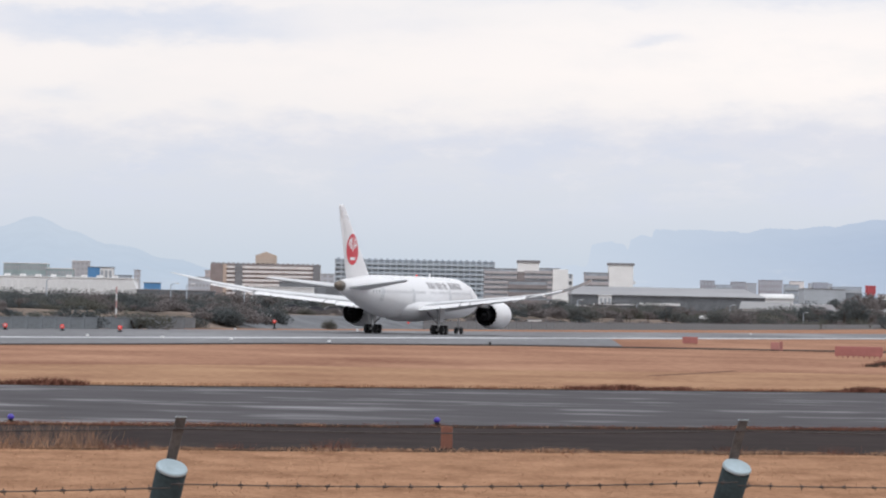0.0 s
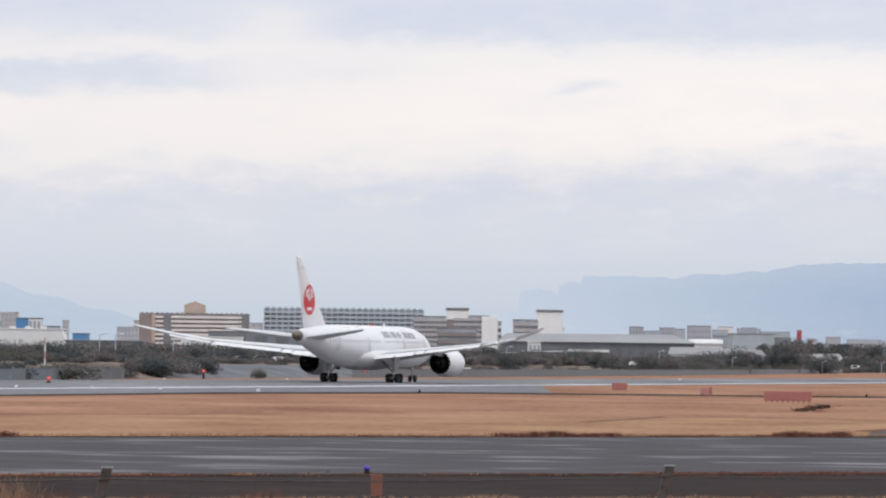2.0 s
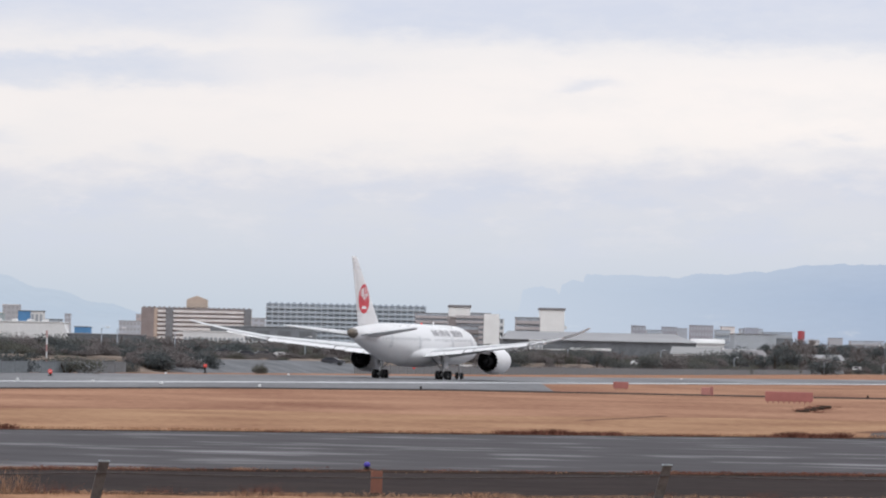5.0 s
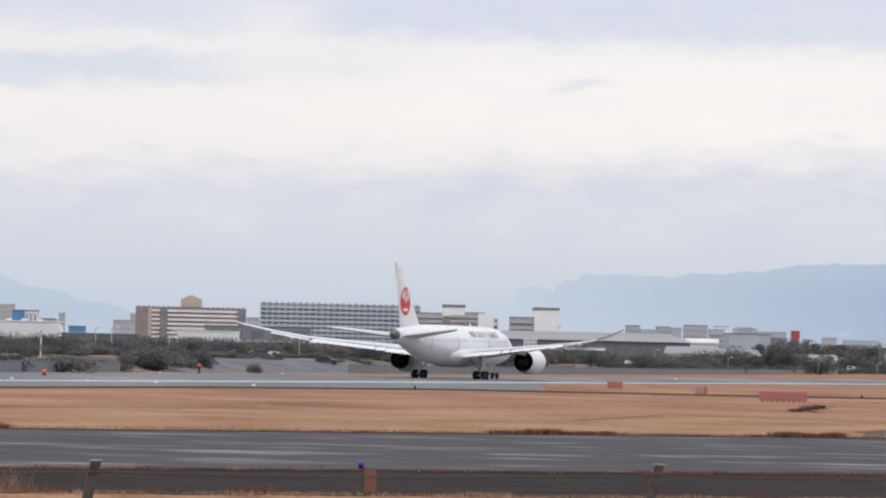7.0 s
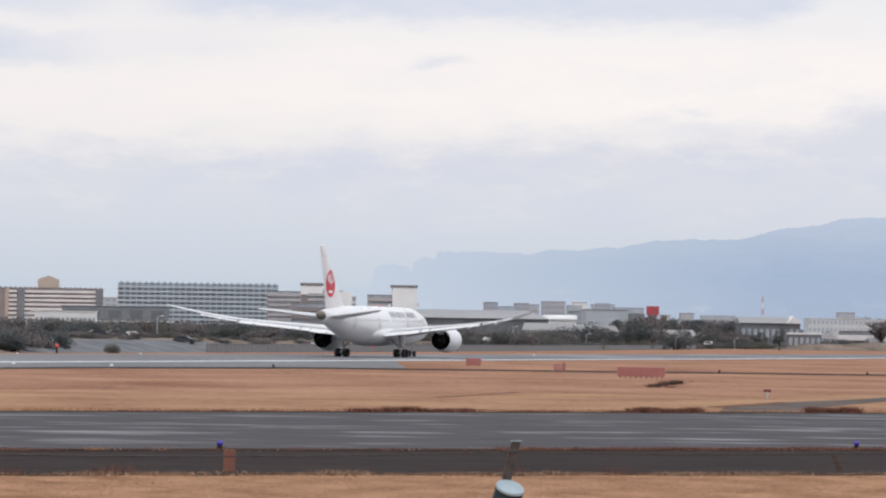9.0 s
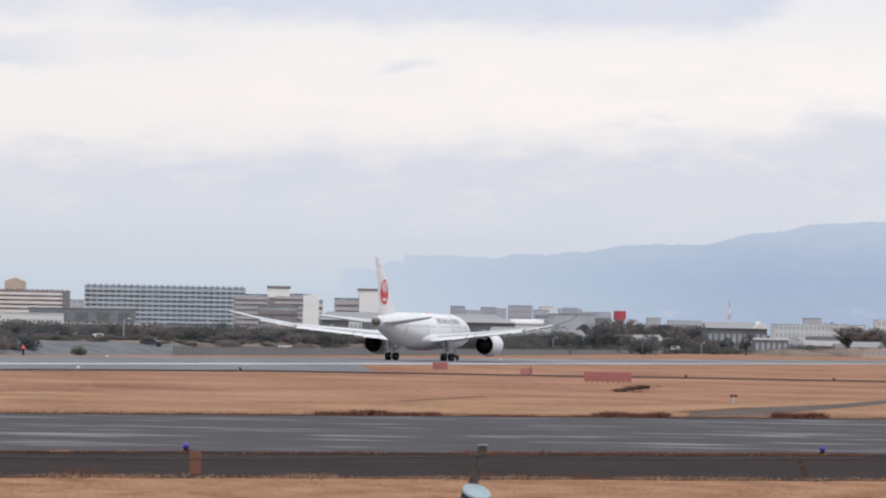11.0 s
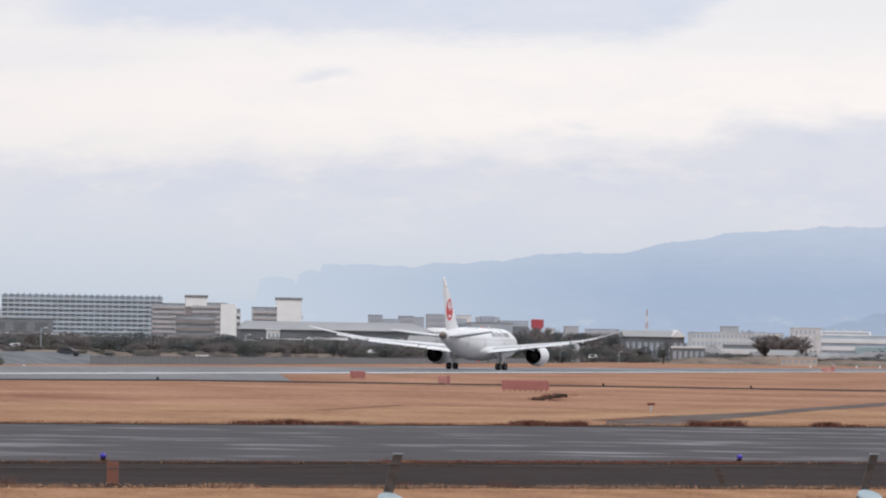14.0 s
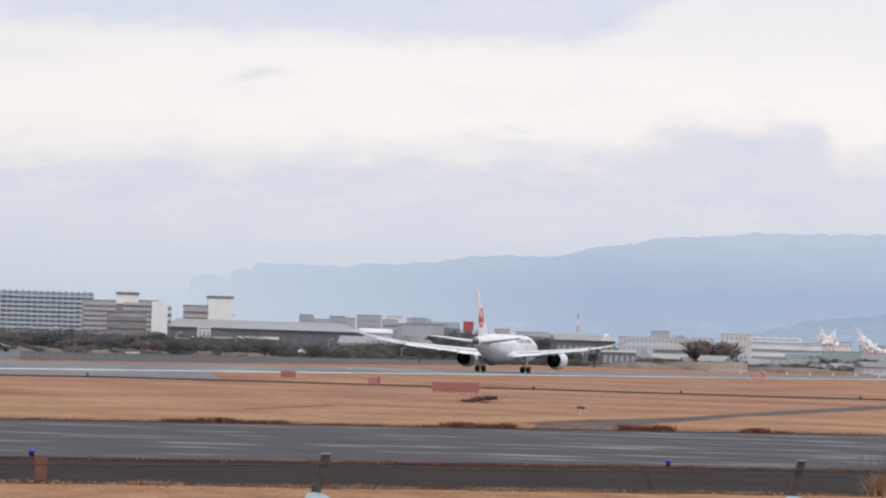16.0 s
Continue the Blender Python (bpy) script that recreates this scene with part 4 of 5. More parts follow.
def town():
    # cream block with five striped storeys, tower on its roof
    D = 2850
    b, w, h, f = block("apartment_block", -410, -217, 77, D, 18, CREAM, "cream apartment block with pale balcony stripes", 11, 12, "bands", ROOF_DARK, PALE, BRICKY)
    at = lambda u: D * (u + 313.5) / F_PX
    extra(b, "end_bay", at(-410.5), at(-388), f - 1.8, f, 0, h - 0.5, BRICKY, "plain brown end bay")
    extra(b, "corner_strip", at(-388) + 0.02, at(-382), f - 1.9, f, 0, h - 0.6, BEIGE, "tan corner strip")
    extra(b, "stair_shaft", at(-367), at(-354), f - 1.9, f, 0, h - 0.3, SLATE, "dark stair shaft")
    extra(b, "stair_shaft", at(-229), at(-216), f - 1.9, f, 0, h - 0.3, SLATE, "dark stair shaft")
    for i in range(22):
        u = -408 + i * 8.8
        extra(b, "roof_vent", at(u), at(u + 3.2), -4, 2, h, h + 0.7, BRICKY)
    tw = extra(b, "roof_tower", at(-332), at(-295), -4, 6, h, rise(92, D), BEIGE, "beige lift tower")
    gable(tw, "tower_roof", at(-332), at(-295), -4, 6, rise(92, D), rise(99, D), BEIGE, "y")
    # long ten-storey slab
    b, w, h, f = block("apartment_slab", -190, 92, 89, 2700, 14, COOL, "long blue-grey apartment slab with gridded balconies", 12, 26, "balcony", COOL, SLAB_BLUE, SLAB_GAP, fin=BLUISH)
    for i in range(26):
        extra(b, "roof_box", -w / 2 + (i + 0.3) * w / 26, -w / 2 + (i + 0.7) * w / 26, -4, 2, h, h + 0.9, COOL)
    block("office_block", -245, -192, 62, 3300, 14, COOL, "pale blue-grey office block in haze", 8, 5, "windows")
    block("low_hall", -288, -101, 47, 1900, 20, SLATE, "long dark slate-grey hall below the apartments", 2, 5, "windows", SLATE, gap=WALL_DARK)
    block("white_shed", -336, -228, 37, 1750, 14, PALE, "long low white shed", 1, 14, "windows", PALE)
    block("tan_shed", -245, -70, 21, 1650, 12, OFF_GREY, "long low pale shed among scrub", 1, 20, "windows", PALE, gap=BEIGE)
    # stepped residential blocks
    block("residential_block", 74, 132, 78, 2500, 14, PINKISH, "pinkish-grey residential block with balcony bands", 10, 6, "bands", ROOF_DARK, PINKISH)
    b, w, h, f = block("gabled_block", 145, 207, 80, 2400, 16, PINKISH, "grey-pink residential block with dark pitched roof", 10, 6, "bands", ROOF_DARK, PINKISH)
    extra(b, "end_wall", w / 2 - 4, w / 2 + 5, f - 1.6, 8, 0, h - 0.6, WHITE_WALL, "blank white end wall")
    extra(b, "stair_tower", -w / 2 - 4, -w / 2 + 8.5, f - 1, 6, h - 2.5, rise(88.5, 2400), WHITE_WALL, "white stair tower")
    extra(b, "stair_shaft", -w / 2 - 4, -w / 2 + 0.2, f - 1, 6, 0, h - 2.51, BRICKY)
    extra(b, "tower_roof", -w / 2 - 4.4, -w / 2 + 9, f - 1.4, 6.4, rise(88.5, 2400), rise(93, 2400), ROOF_DARK)
    block("brick_block", 117, 186, 57, 2200, 12, BRICKY, "brown tile-clad block with one white balcony", 5, 6, "bands", BRICKY, BRICKY)
    block("small_flats", 215, 230, 70, 2450, 12, PALE, "narrow white flats with stacked balconies", 7, 2, "balcony")
    b, w, h, f = block("white_flats", 252, 296, 74, 2200, 16, PINKISH, "residential block with balcony bands and a brown roof", 8, 4, "bands", ROOF_DARK, PINKISH)
    extra(b, "end_wall", w / 2 - 0.5, w / 2 + 12.5, f - 1.8, 8, 0, rise(87.5, 2200), WHITE_WALL, "tall blank white end wall")
    extra(b, "tower_roof", w / 2 - 1, w / 2 + 13, f - 2.2, 8.4, rise(87.5, 2200), rise(91.5, 2200), ROOF_DARK)
    for z in range(5):
        extra(b, "end_balcony", w / 2 + 12.5, w / 2 + 14, f + 3, 6, 3 + z * 4.2, 4.6 + z * 4.2, PALE)
    # long warehouse
    b, w, h, f = block("warehouse", 230, 572, 35, 1600, 40, WALL_DARK, "long dark warehouse with a pale grey sheet roof", 1, 18, "windows", ROOF_PALE, gap=WALL_DARK)
    bm = bmesh.new()
    loft(bm, [[(x, f - 1, h + 0.02), (x, 20, h + 0.02), (x, 20, h + 0.4), (x + (3 if x < 0 else -8), f + 14, rise(50, 1600))] for x in (-w / 2 - 0.5, w / 2 + 0.5)])
    part("sloping_roof", bm, ROOF_PALE, b, "pale grey sloping sheet roof")
    block("loading_office", 278, 300, 35, 1560, 8, PALE, "small white site office", 2, 3, "windows", PALE)
    block("long_canopy", 352, 420, 22, 1500, 8, WALL_DARK, "low shed with a pale flat roof", 1, 8, "windows", PALE, roof_h=0.9)
    # left industrial group
    b, w, h, f = block("white_factory", -840, -548, 47, 1500, 30, PALE, "long white factory hall with a notched roof edge", 2, 26, "windows", PALE, gap=PALE)
    for i in range(10):
        extra(b, "roof_vent", -w / 2 + 2 + i * 5.6, -w / 2 + 4 + i * 5.6, f + 1, f + 4, h, h + 0.8, PALE)
    bm = bmesh.new()
    loft(bm, [[(w / 2, y, 0), (w / 2 + 5.5, y, 0), (w / 2, y, h - 0.3)] for y in (f, f + 12)])
    part("lean_to", bm, PALE, b, "sloping white lean-to end")
    block("glass_office", -777, -700, 70, 2300, 16, TEAL, "teal glass office block with a stepped roof", 5, 16, "windows", PALE)
    block("glass_annex", -702, -655, 62, 2300, 14, TEAL, "lower teal glass annex", 4, 9, "windows", PALE)
    block("pale_tower", -656, -626, 76, 2800, 12, OFF_GREY, "pale pinkish tower block", 9, 4, "windows", PALE)
    block("blue_works", -628, -605, 66, 2000, 12, BLUE_WALL, "bright blue works building", 3, 3, "plain", WALL_DARK)
    block("white_works", -606, -584, 66, 1990, 12, PALE, "white works block beside the blue building", 3, 3, "windows", WALL_DARK)
    block("grey_works", -584, -553, 52, 2050, 14, COOL, "low grey works block", 2, 4, "windows", WALL_DARK)
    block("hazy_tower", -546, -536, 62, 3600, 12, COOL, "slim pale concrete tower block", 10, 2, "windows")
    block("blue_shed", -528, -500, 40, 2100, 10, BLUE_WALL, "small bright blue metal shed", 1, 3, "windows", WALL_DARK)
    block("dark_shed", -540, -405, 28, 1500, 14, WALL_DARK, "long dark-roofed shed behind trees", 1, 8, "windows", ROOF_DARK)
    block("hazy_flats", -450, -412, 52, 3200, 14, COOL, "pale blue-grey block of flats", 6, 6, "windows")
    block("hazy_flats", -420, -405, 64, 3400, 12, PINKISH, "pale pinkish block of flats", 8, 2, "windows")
    # right: works, hall, terminal-like white buildings
    block("yard_shed", 236, 268, 16, 1450, 8, OFF_GREY, "low pale-roofed shed in the scrub", 1, 4, "windows", PALE)
    block("yard_shed", 270, 345, 19, 1480, 8, WALL_DARK, "long low shed with a pale roof edge", 1, 10, "windows", PALE)
    b, w, h, f = block("grey_works", 640, 714, 54, 2100, 30, OFF_GREY, "broad light grey works with a dark roof edge", 1, 1, "plain", ROOF_DARK)
    extra(b, "roof_house", -w / 2 + 6, -w / 2 + 13, -6, 4, h, h + 3.2, HAZE_BROWN, "small dark roof house")
    extra(b, "side_wing", w / 2 + 0.02, w / 2 + 9, f + 4, 10, 0, h - 2, SLATE, "darker side wing")
    b, w, h, f = block("arched_hall", 566, 622, 34, 1950, 14, PALE, "white hall with a low arched roof", 1, 8, "windows", PALE, gap=SLATE)
    arch = [[(x, (f - 0.6) * math.cos(math.pi * i / 12), h + (rise(43, 1950) - h) * math.sin(math.pi * i / 12)) for i in range(13)] for x in (-w / 2 - 0.4, w / 2 + 0.4)]
    part("arched_roof", loft(bmesh.new(), arch), PALE, b, "white arched roof", True)
    block("low_store", 600, 700, 26, 1900, 10, OFF_GREY, "long low pale store behind shrubs", 1, 12, "windows", PALE, gap=SLATE)
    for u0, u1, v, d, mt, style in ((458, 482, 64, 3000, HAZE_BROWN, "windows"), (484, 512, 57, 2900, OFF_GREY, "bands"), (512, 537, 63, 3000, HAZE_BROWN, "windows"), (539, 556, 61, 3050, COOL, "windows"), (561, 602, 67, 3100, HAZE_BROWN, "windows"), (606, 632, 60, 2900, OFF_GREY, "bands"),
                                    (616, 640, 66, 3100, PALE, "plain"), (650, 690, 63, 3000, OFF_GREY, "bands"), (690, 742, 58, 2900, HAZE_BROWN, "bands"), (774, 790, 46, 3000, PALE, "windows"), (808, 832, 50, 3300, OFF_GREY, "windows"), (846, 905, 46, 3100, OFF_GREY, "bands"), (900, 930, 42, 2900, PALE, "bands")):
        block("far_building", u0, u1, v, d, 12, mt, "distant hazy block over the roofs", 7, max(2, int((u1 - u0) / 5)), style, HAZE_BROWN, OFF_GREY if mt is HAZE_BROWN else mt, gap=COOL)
    sg = thing("red_billboard", pose(2000 * 758 / F_PX, 2000, 0), "red rectangular billboard turning on a single post", "billboard")
    board = part("board", boxed(-3.0, 3.0, -0.9, 0.9, rise(46, 2000), rise(61, 2000), bevel=0.1), RED_SIGN, sg, "turning red board")
    TURNING.append(board)
    part("lower_board", boxed(-2.2, 2.2, -0.8, 0.8, rise(42, 2000), rise(46, 2000) - 0.01, bevel=0.1), RED_SIGN, board)
    part("post", rod(bmesh.new(), (0, 0, 0), (0, 0, rise(44, 2000)), 0.35, 12), WALL_DARK, sg)
    b, w, h, f = block("gabled_hall", 915, 1022, 34, 2000, 20, WALL_DARK, "dark hall with a pale pitched roof", 1, 10, "windows", ROOF_GREY)
    gable(b, "pitched_roof", -w / 2 - 0.6, w / 2 - 4, -11, 11, h, rise(45, 2000), ROOF_GREY)
    gable(b, "end_gable", w / 2 - 7, w / 2 + 0.8, f - 1.5, 9, h, rise(47, 2000), PALE, "y")
    block("low_canopy", 1000, 1060, 18, 1900, 8, WALL_DARK, "low shed with pale roof", 1, 6, "windows", PALE, roof_h=0.9)
    block("long_white_offices", 1036, 1172, 44, 2300, 18, HAZE_WHITE, "long low pale offices with small windows", 4, 18, "windows", HAZE_WHITE, gap=COOL)
    b, w, h, f = block("stepped_white_offices", 1268, 1396, 43, 2200, 20, PALE, "white stepped office building with window strips", 4, 20, "bands", PALE, PALE, gap=COOL)
    up = extra(b, "upper_storey", -w / 2 + 0.5, w / 2 - 11, -8, 8, h, rise(50, 2200), PALE)
    extra(up, "window_strip", -w / 2 + 1, w / 2 - 12, -8.1, -7.9, h + 0.5, h + 1.5, HAZE_BROWN)
    for i in range(5):
        extra(b, "roof_plant", -w / 2 + 3 + i * 5, -w / 2 + 5 + i * 5, -3, 3, rise(50, 2200), rise(53, 2200), OFF_GREY)
    extra(b, "green_base", w / 2 - 20, w / 2 + 0.5, f - 1.6, f, 0, rise(22, 2200), TEAL, "pale green lower storeys")
    block("cream_block", 1220, 1268, 55, 2350, 16, HAZE_WHITE, "pale block with rows of square windows", 4, 6, "windows", HAZE_WHITE, gap=COOL)
    block("roadside_sheds", 1180, 1262, 22, 2150, 10, HAZE_WHITE, "low pale sheds below the offices", 1, 10, "windows", PALE, gap=SLATE)
    block("roadside_sheds", 1090, 1165, 24, 2150, 10, PALE, "low white sheds below the offices", 2, 9, "bands", PALE, gap=SLATE)
    block("green_roof_works", 1398, 1470, 30, 2300, 16, TEAL, "pale green works shed", 1, 8, "windows", TEAL)
    block("tan_pumphouse", 1196, 1262, 2, 1780, 8, BEIGE, "low tan brick building with dark openings", 1, 6, "windows", CREAM)
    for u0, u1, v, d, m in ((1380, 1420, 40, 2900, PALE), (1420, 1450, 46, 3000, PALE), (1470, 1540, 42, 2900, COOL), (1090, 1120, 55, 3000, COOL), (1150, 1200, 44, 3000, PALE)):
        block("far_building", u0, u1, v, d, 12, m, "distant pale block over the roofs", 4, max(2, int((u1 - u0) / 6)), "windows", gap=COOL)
    # red and white mast
    ms = thing("radio_mast", pose(3000 * 954 / F_PX, 3000, 0), "thin red and white lattice radio mast", "mast")
    for i in range(8):
        z0, z1 = i * rise(82, 3000) / 8, (i + 1) * rise(82, 3000) / 8
        bm = bmesh.new()
        for sx in (-1, 1):
            for sy in (-1, 1):
                rod(bm, (sx * (1.8 - i * 0.2), sy * (1.8 - i * 0.2), z0), (sx * (1.6 - i * 0.2), sy * (1.6 - i * 0.2), z1), 0.22, 5)
            rod(bm, (-(1.8 - i * 0.2), sx * (1.8 - i * 0.2), z0), (1.6 - i * 0.2, sx * (1.6 - i * 0.2), z1), 0.14, 5)
        part("mast_section", bm, MAST_PINK if i % 2 else PALE, ms)
    mk = thing("approach_mast", pose(*spot(-576, 560), 0), "short red and white striped pole", "pole")
    for i in range(6):
        part("pole_section", rod(bmesh.new(), (0, 0, i * 0.95), (0, 0, i * 0.95 + 0.95), 0.1, 8), SIGN_PINK if i % 2 else PALE, mk)


town()


# ---- parked vehicles on the bank
def vehicle(u, depth, z, van, paint, label):
    x, y = spot(u, depth)
    v = thing("parked_van" if van else "parked_car", pose(x, y, z, 0, 0, random.uniform(-12, 12)), label, "car", "parked vehicles")
    ln, h = (4.6, 1.9) if van else (4.2, 1.45)
    prof = [(-ln / 2, 0.35), (ln / 2, 0.35), (ln / 2, 0.85), (ln / 2 - (0.5 if van else 1.1), 1.0), (ln / 2 - (1.2 if van else 1.8), h), (-ln / 2 + (0.2 if van else 0.9), h), (-ln / 2, 0.95)]
    part("body", loft(bmesh.new(), [[(px, sy, pz) for px, pz in prof] for sy in (-0.82, 0.82)]), paint, v)
    part("side_glass", boxed(-ln / 2 + (0.5 if van else 1.2), ln / 2 - 1.9, -0.835, -0.8, 1.02, h - 0.18), GLASS_DARK, v)
    for wx in (-ln * 0.3, ln * 0.3):
        for sy in (-0.78, 0.78):
            part("wheel", turned(bmesh.new(), [(-0.1, 0.24), (-0.1, 0.31), (0.1, 0.31), (0.1, 0.24)], "y", 14, (wx, sy, 0.31)), RUBBER, v)


def car_park():
    random.seed(5)
    for u, v, w, van in ((-262, -9, 90, 0), (-222, -9, 96, 0), (-190, -10, 90, 0), (-160, -11, 94, 0), (-244, -8, 120, 0), (-70, -18, 22, 0), (300, 6, 80, 1), (330, 2, 90, 0), (-310, -20, 20, 0), (470, -4, 60, 0), (520, -6, 60, 1), (610, -8, 60, 0), (660, -8, 62, 1), (705, -10, 50, 0), (860, -4, 60, 1), (900, -6, 60, 0), (1300, -2, 80, 1), (1330, -2, 84, 0), (1360, -1, 80, 1), (1390, -2, 90, 0), (1420, -3, 84, 0)):
        d = fence_depth(u) + w * 1.6
        vehicle(u, d, ground_z(*spot(u, d)) + 0.02, van, CAR_WHITE if random.random() < 0.55 else CAR_DARK, "parked van with dark windows on the bank" if van else "small parked car on the bank")
    # guard hut
    x, y = spot(164, fence_depth(164) + 16)
    hut = thing("guard_hut", pose(x, y, ground_z(x, y) - 0.1), "small white hut with a flat roof by the fence", "hut")
    part("wall", boxed(-1.2, 1.2, -1.0, 1.0, 0, 1.75, bevel=0.04), PALE, hut)
    part("roof", boxed(-1.4, 1.4, -1.2, 1.2, 1.76, 1.95, bevel=0.04), WHITE_WALL, hut)
    part("window", boxed(0.1, 0.9, -1.04, -0.98, 0.6, 1.4), GLASS_DARK, hut)


car_park()


def house_model(paint, roof):
    h = thing("house", Matrix.Identity(4), "small pale house with a pitched roof among trees", "house", "houses beyond the airfield")
    part("wall", boxed(-4, 4, -3, 3, -0.5, 3.4, bevel=0.05), paint, h)
    gable(h, "roof", -4.5, 4.5, -3.7, 3.7, 3.4, 5.4, roof)
    for x in (-2.6, 0.2, 2.0):
        part("window", boxed(x - 0.5, x + 0.6, -3.05, -2.95, 1.2, 2.4), RECESS, h)
    return h


def houses():
    random.seed(77)
    models = [house_model(PALE, ROOF_GREY), house_model(CREAM, ROOF_DARK), house_model(BLUISH, ROOF_DARK)]
    fresh = [True] * 3
    for u0, u1, d0, d1, n in ((560, 1000, 0, 0, 26), (1010, 1540, 2130, 2190, 30), (1180, 1540, 1960, 2050, 12)):
        for i in range(n):
            u, d = u0 + (u1 - u0) * (i + random.random()) / n, random.uniform(d0, d1)
            if not d0:
                d = fence_depth(u) + random.uniform(260, 600)
            x, y = spot(u, d)
            k = random.randrange(3)
            m = pose(x, y, ground_z(x, y), 0, 0, random.uniform(-35, 35))
            if fresh[k]:
                o, fresh[k] = models[k], False
                o.matrix_world = m
            else:
                o = copy_thing(models[k], m)
            s = random.uniform(0.8, 1.35)
            o.scale = (s * random.uniform(0.9, 1.5), s, s)
    first = None
    for u, d in ((-700, 640), (-480, 700), (-452, 690), (-350, 720), (-120, 900), (20, 980), (240, 1040), (345, 1080), (510, 1150), (640, 1300), (800, 1500), (905, 1620)):
        x, y = spot(u, d)
        m = pose(x, y, ground_z(x, y) - 0.1)
        if first:
            copy_thing(first, m)
            continue
        first = thing("street_lamp", m, "thin grey street lamp on the far bank", "street lamp", "lamps on the bank")
        part("pole", rod(bmesh.new(), (0, 0, 0), (0, 0, 4.6), 0.09, 8), COOL, first)
        part("arm", rod(bmesh.new(), (0, 0, 4.55), (0.9, 0, 4.8), 0.06, 6), COOL, first)
        part("lamp_head", boxed(0.7, 1.4, -0.15, 0.15, 4.72, 4.9, bevel=0.03), PALE, first)


houses()


# ---- mountains, with distance haze put into their glowing colour
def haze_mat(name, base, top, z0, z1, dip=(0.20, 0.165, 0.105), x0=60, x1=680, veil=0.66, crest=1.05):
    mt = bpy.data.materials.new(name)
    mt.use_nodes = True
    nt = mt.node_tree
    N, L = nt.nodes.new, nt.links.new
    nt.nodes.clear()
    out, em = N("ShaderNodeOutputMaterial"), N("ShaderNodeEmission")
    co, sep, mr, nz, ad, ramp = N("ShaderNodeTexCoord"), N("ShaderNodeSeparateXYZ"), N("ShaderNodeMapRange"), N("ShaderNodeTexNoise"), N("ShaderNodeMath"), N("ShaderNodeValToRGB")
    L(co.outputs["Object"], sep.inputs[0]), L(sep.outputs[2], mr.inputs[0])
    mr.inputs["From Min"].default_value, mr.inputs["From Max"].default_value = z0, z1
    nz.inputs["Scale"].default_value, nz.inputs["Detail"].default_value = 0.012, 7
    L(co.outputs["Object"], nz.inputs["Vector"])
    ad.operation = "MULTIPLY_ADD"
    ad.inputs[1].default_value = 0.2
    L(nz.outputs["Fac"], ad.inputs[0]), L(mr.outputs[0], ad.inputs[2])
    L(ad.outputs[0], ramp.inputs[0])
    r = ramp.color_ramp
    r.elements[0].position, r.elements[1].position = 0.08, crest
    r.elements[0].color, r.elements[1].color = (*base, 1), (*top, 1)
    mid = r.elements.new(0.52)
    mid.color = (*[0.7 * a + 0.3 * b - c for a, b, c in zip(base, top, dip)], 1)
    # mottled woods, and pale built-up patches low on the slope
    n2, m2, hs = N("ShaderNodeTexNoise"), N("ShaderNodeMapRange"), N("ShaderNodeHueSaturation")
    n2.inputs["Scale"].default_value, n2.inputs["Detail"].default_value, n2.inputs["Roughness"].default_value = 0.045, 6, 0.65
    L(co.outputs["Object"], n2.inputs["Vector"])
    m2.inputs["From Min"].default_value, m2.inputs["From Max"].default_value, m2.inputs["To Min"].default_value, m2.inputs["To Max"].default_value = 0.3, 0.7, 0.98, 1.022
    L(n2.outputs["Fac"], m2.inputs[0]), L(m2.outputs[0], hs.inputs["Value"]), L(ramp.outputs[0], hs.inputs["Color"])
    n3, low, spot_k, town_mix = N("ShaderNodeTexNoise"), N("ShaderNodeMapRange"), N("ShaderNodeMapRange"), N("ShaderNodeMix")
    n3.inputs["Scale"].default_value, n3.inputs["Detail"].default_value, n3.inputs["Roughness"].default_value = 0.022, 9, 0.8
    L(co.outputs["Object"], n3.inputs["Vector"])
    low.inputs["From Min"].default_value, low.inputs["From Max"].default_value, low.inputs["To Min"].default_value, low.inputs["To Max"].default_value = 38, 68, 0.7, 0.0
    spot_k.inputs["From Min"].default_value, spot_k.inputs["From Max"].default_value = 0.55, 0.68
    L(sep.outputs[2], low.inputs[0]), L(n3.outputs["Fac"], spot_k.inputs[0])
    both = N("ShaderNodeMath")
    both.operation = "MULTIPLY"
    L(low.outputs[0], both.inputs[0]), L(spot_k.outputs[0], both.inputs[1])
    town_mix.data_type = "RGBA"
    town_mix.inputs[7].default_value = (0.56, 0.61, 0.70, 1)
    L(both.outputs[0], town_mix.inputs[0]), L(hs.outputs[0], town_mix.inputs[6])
    # painted haze veil: blends the left end into the sky's haze colour
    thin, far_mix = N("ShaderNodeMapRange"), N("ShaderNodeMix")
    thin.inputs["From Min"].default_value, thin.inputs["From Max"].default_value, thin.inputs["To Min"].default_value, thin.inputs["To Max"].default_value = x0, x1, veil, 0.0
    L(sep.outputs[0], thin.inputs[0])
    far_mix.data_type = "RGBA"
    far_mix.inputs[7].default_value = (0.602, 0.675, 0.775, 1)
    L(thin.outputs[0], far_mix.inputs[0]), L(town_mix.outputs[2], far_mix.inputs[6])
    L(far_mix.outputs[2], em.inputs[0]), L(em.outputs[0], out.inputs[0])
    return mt


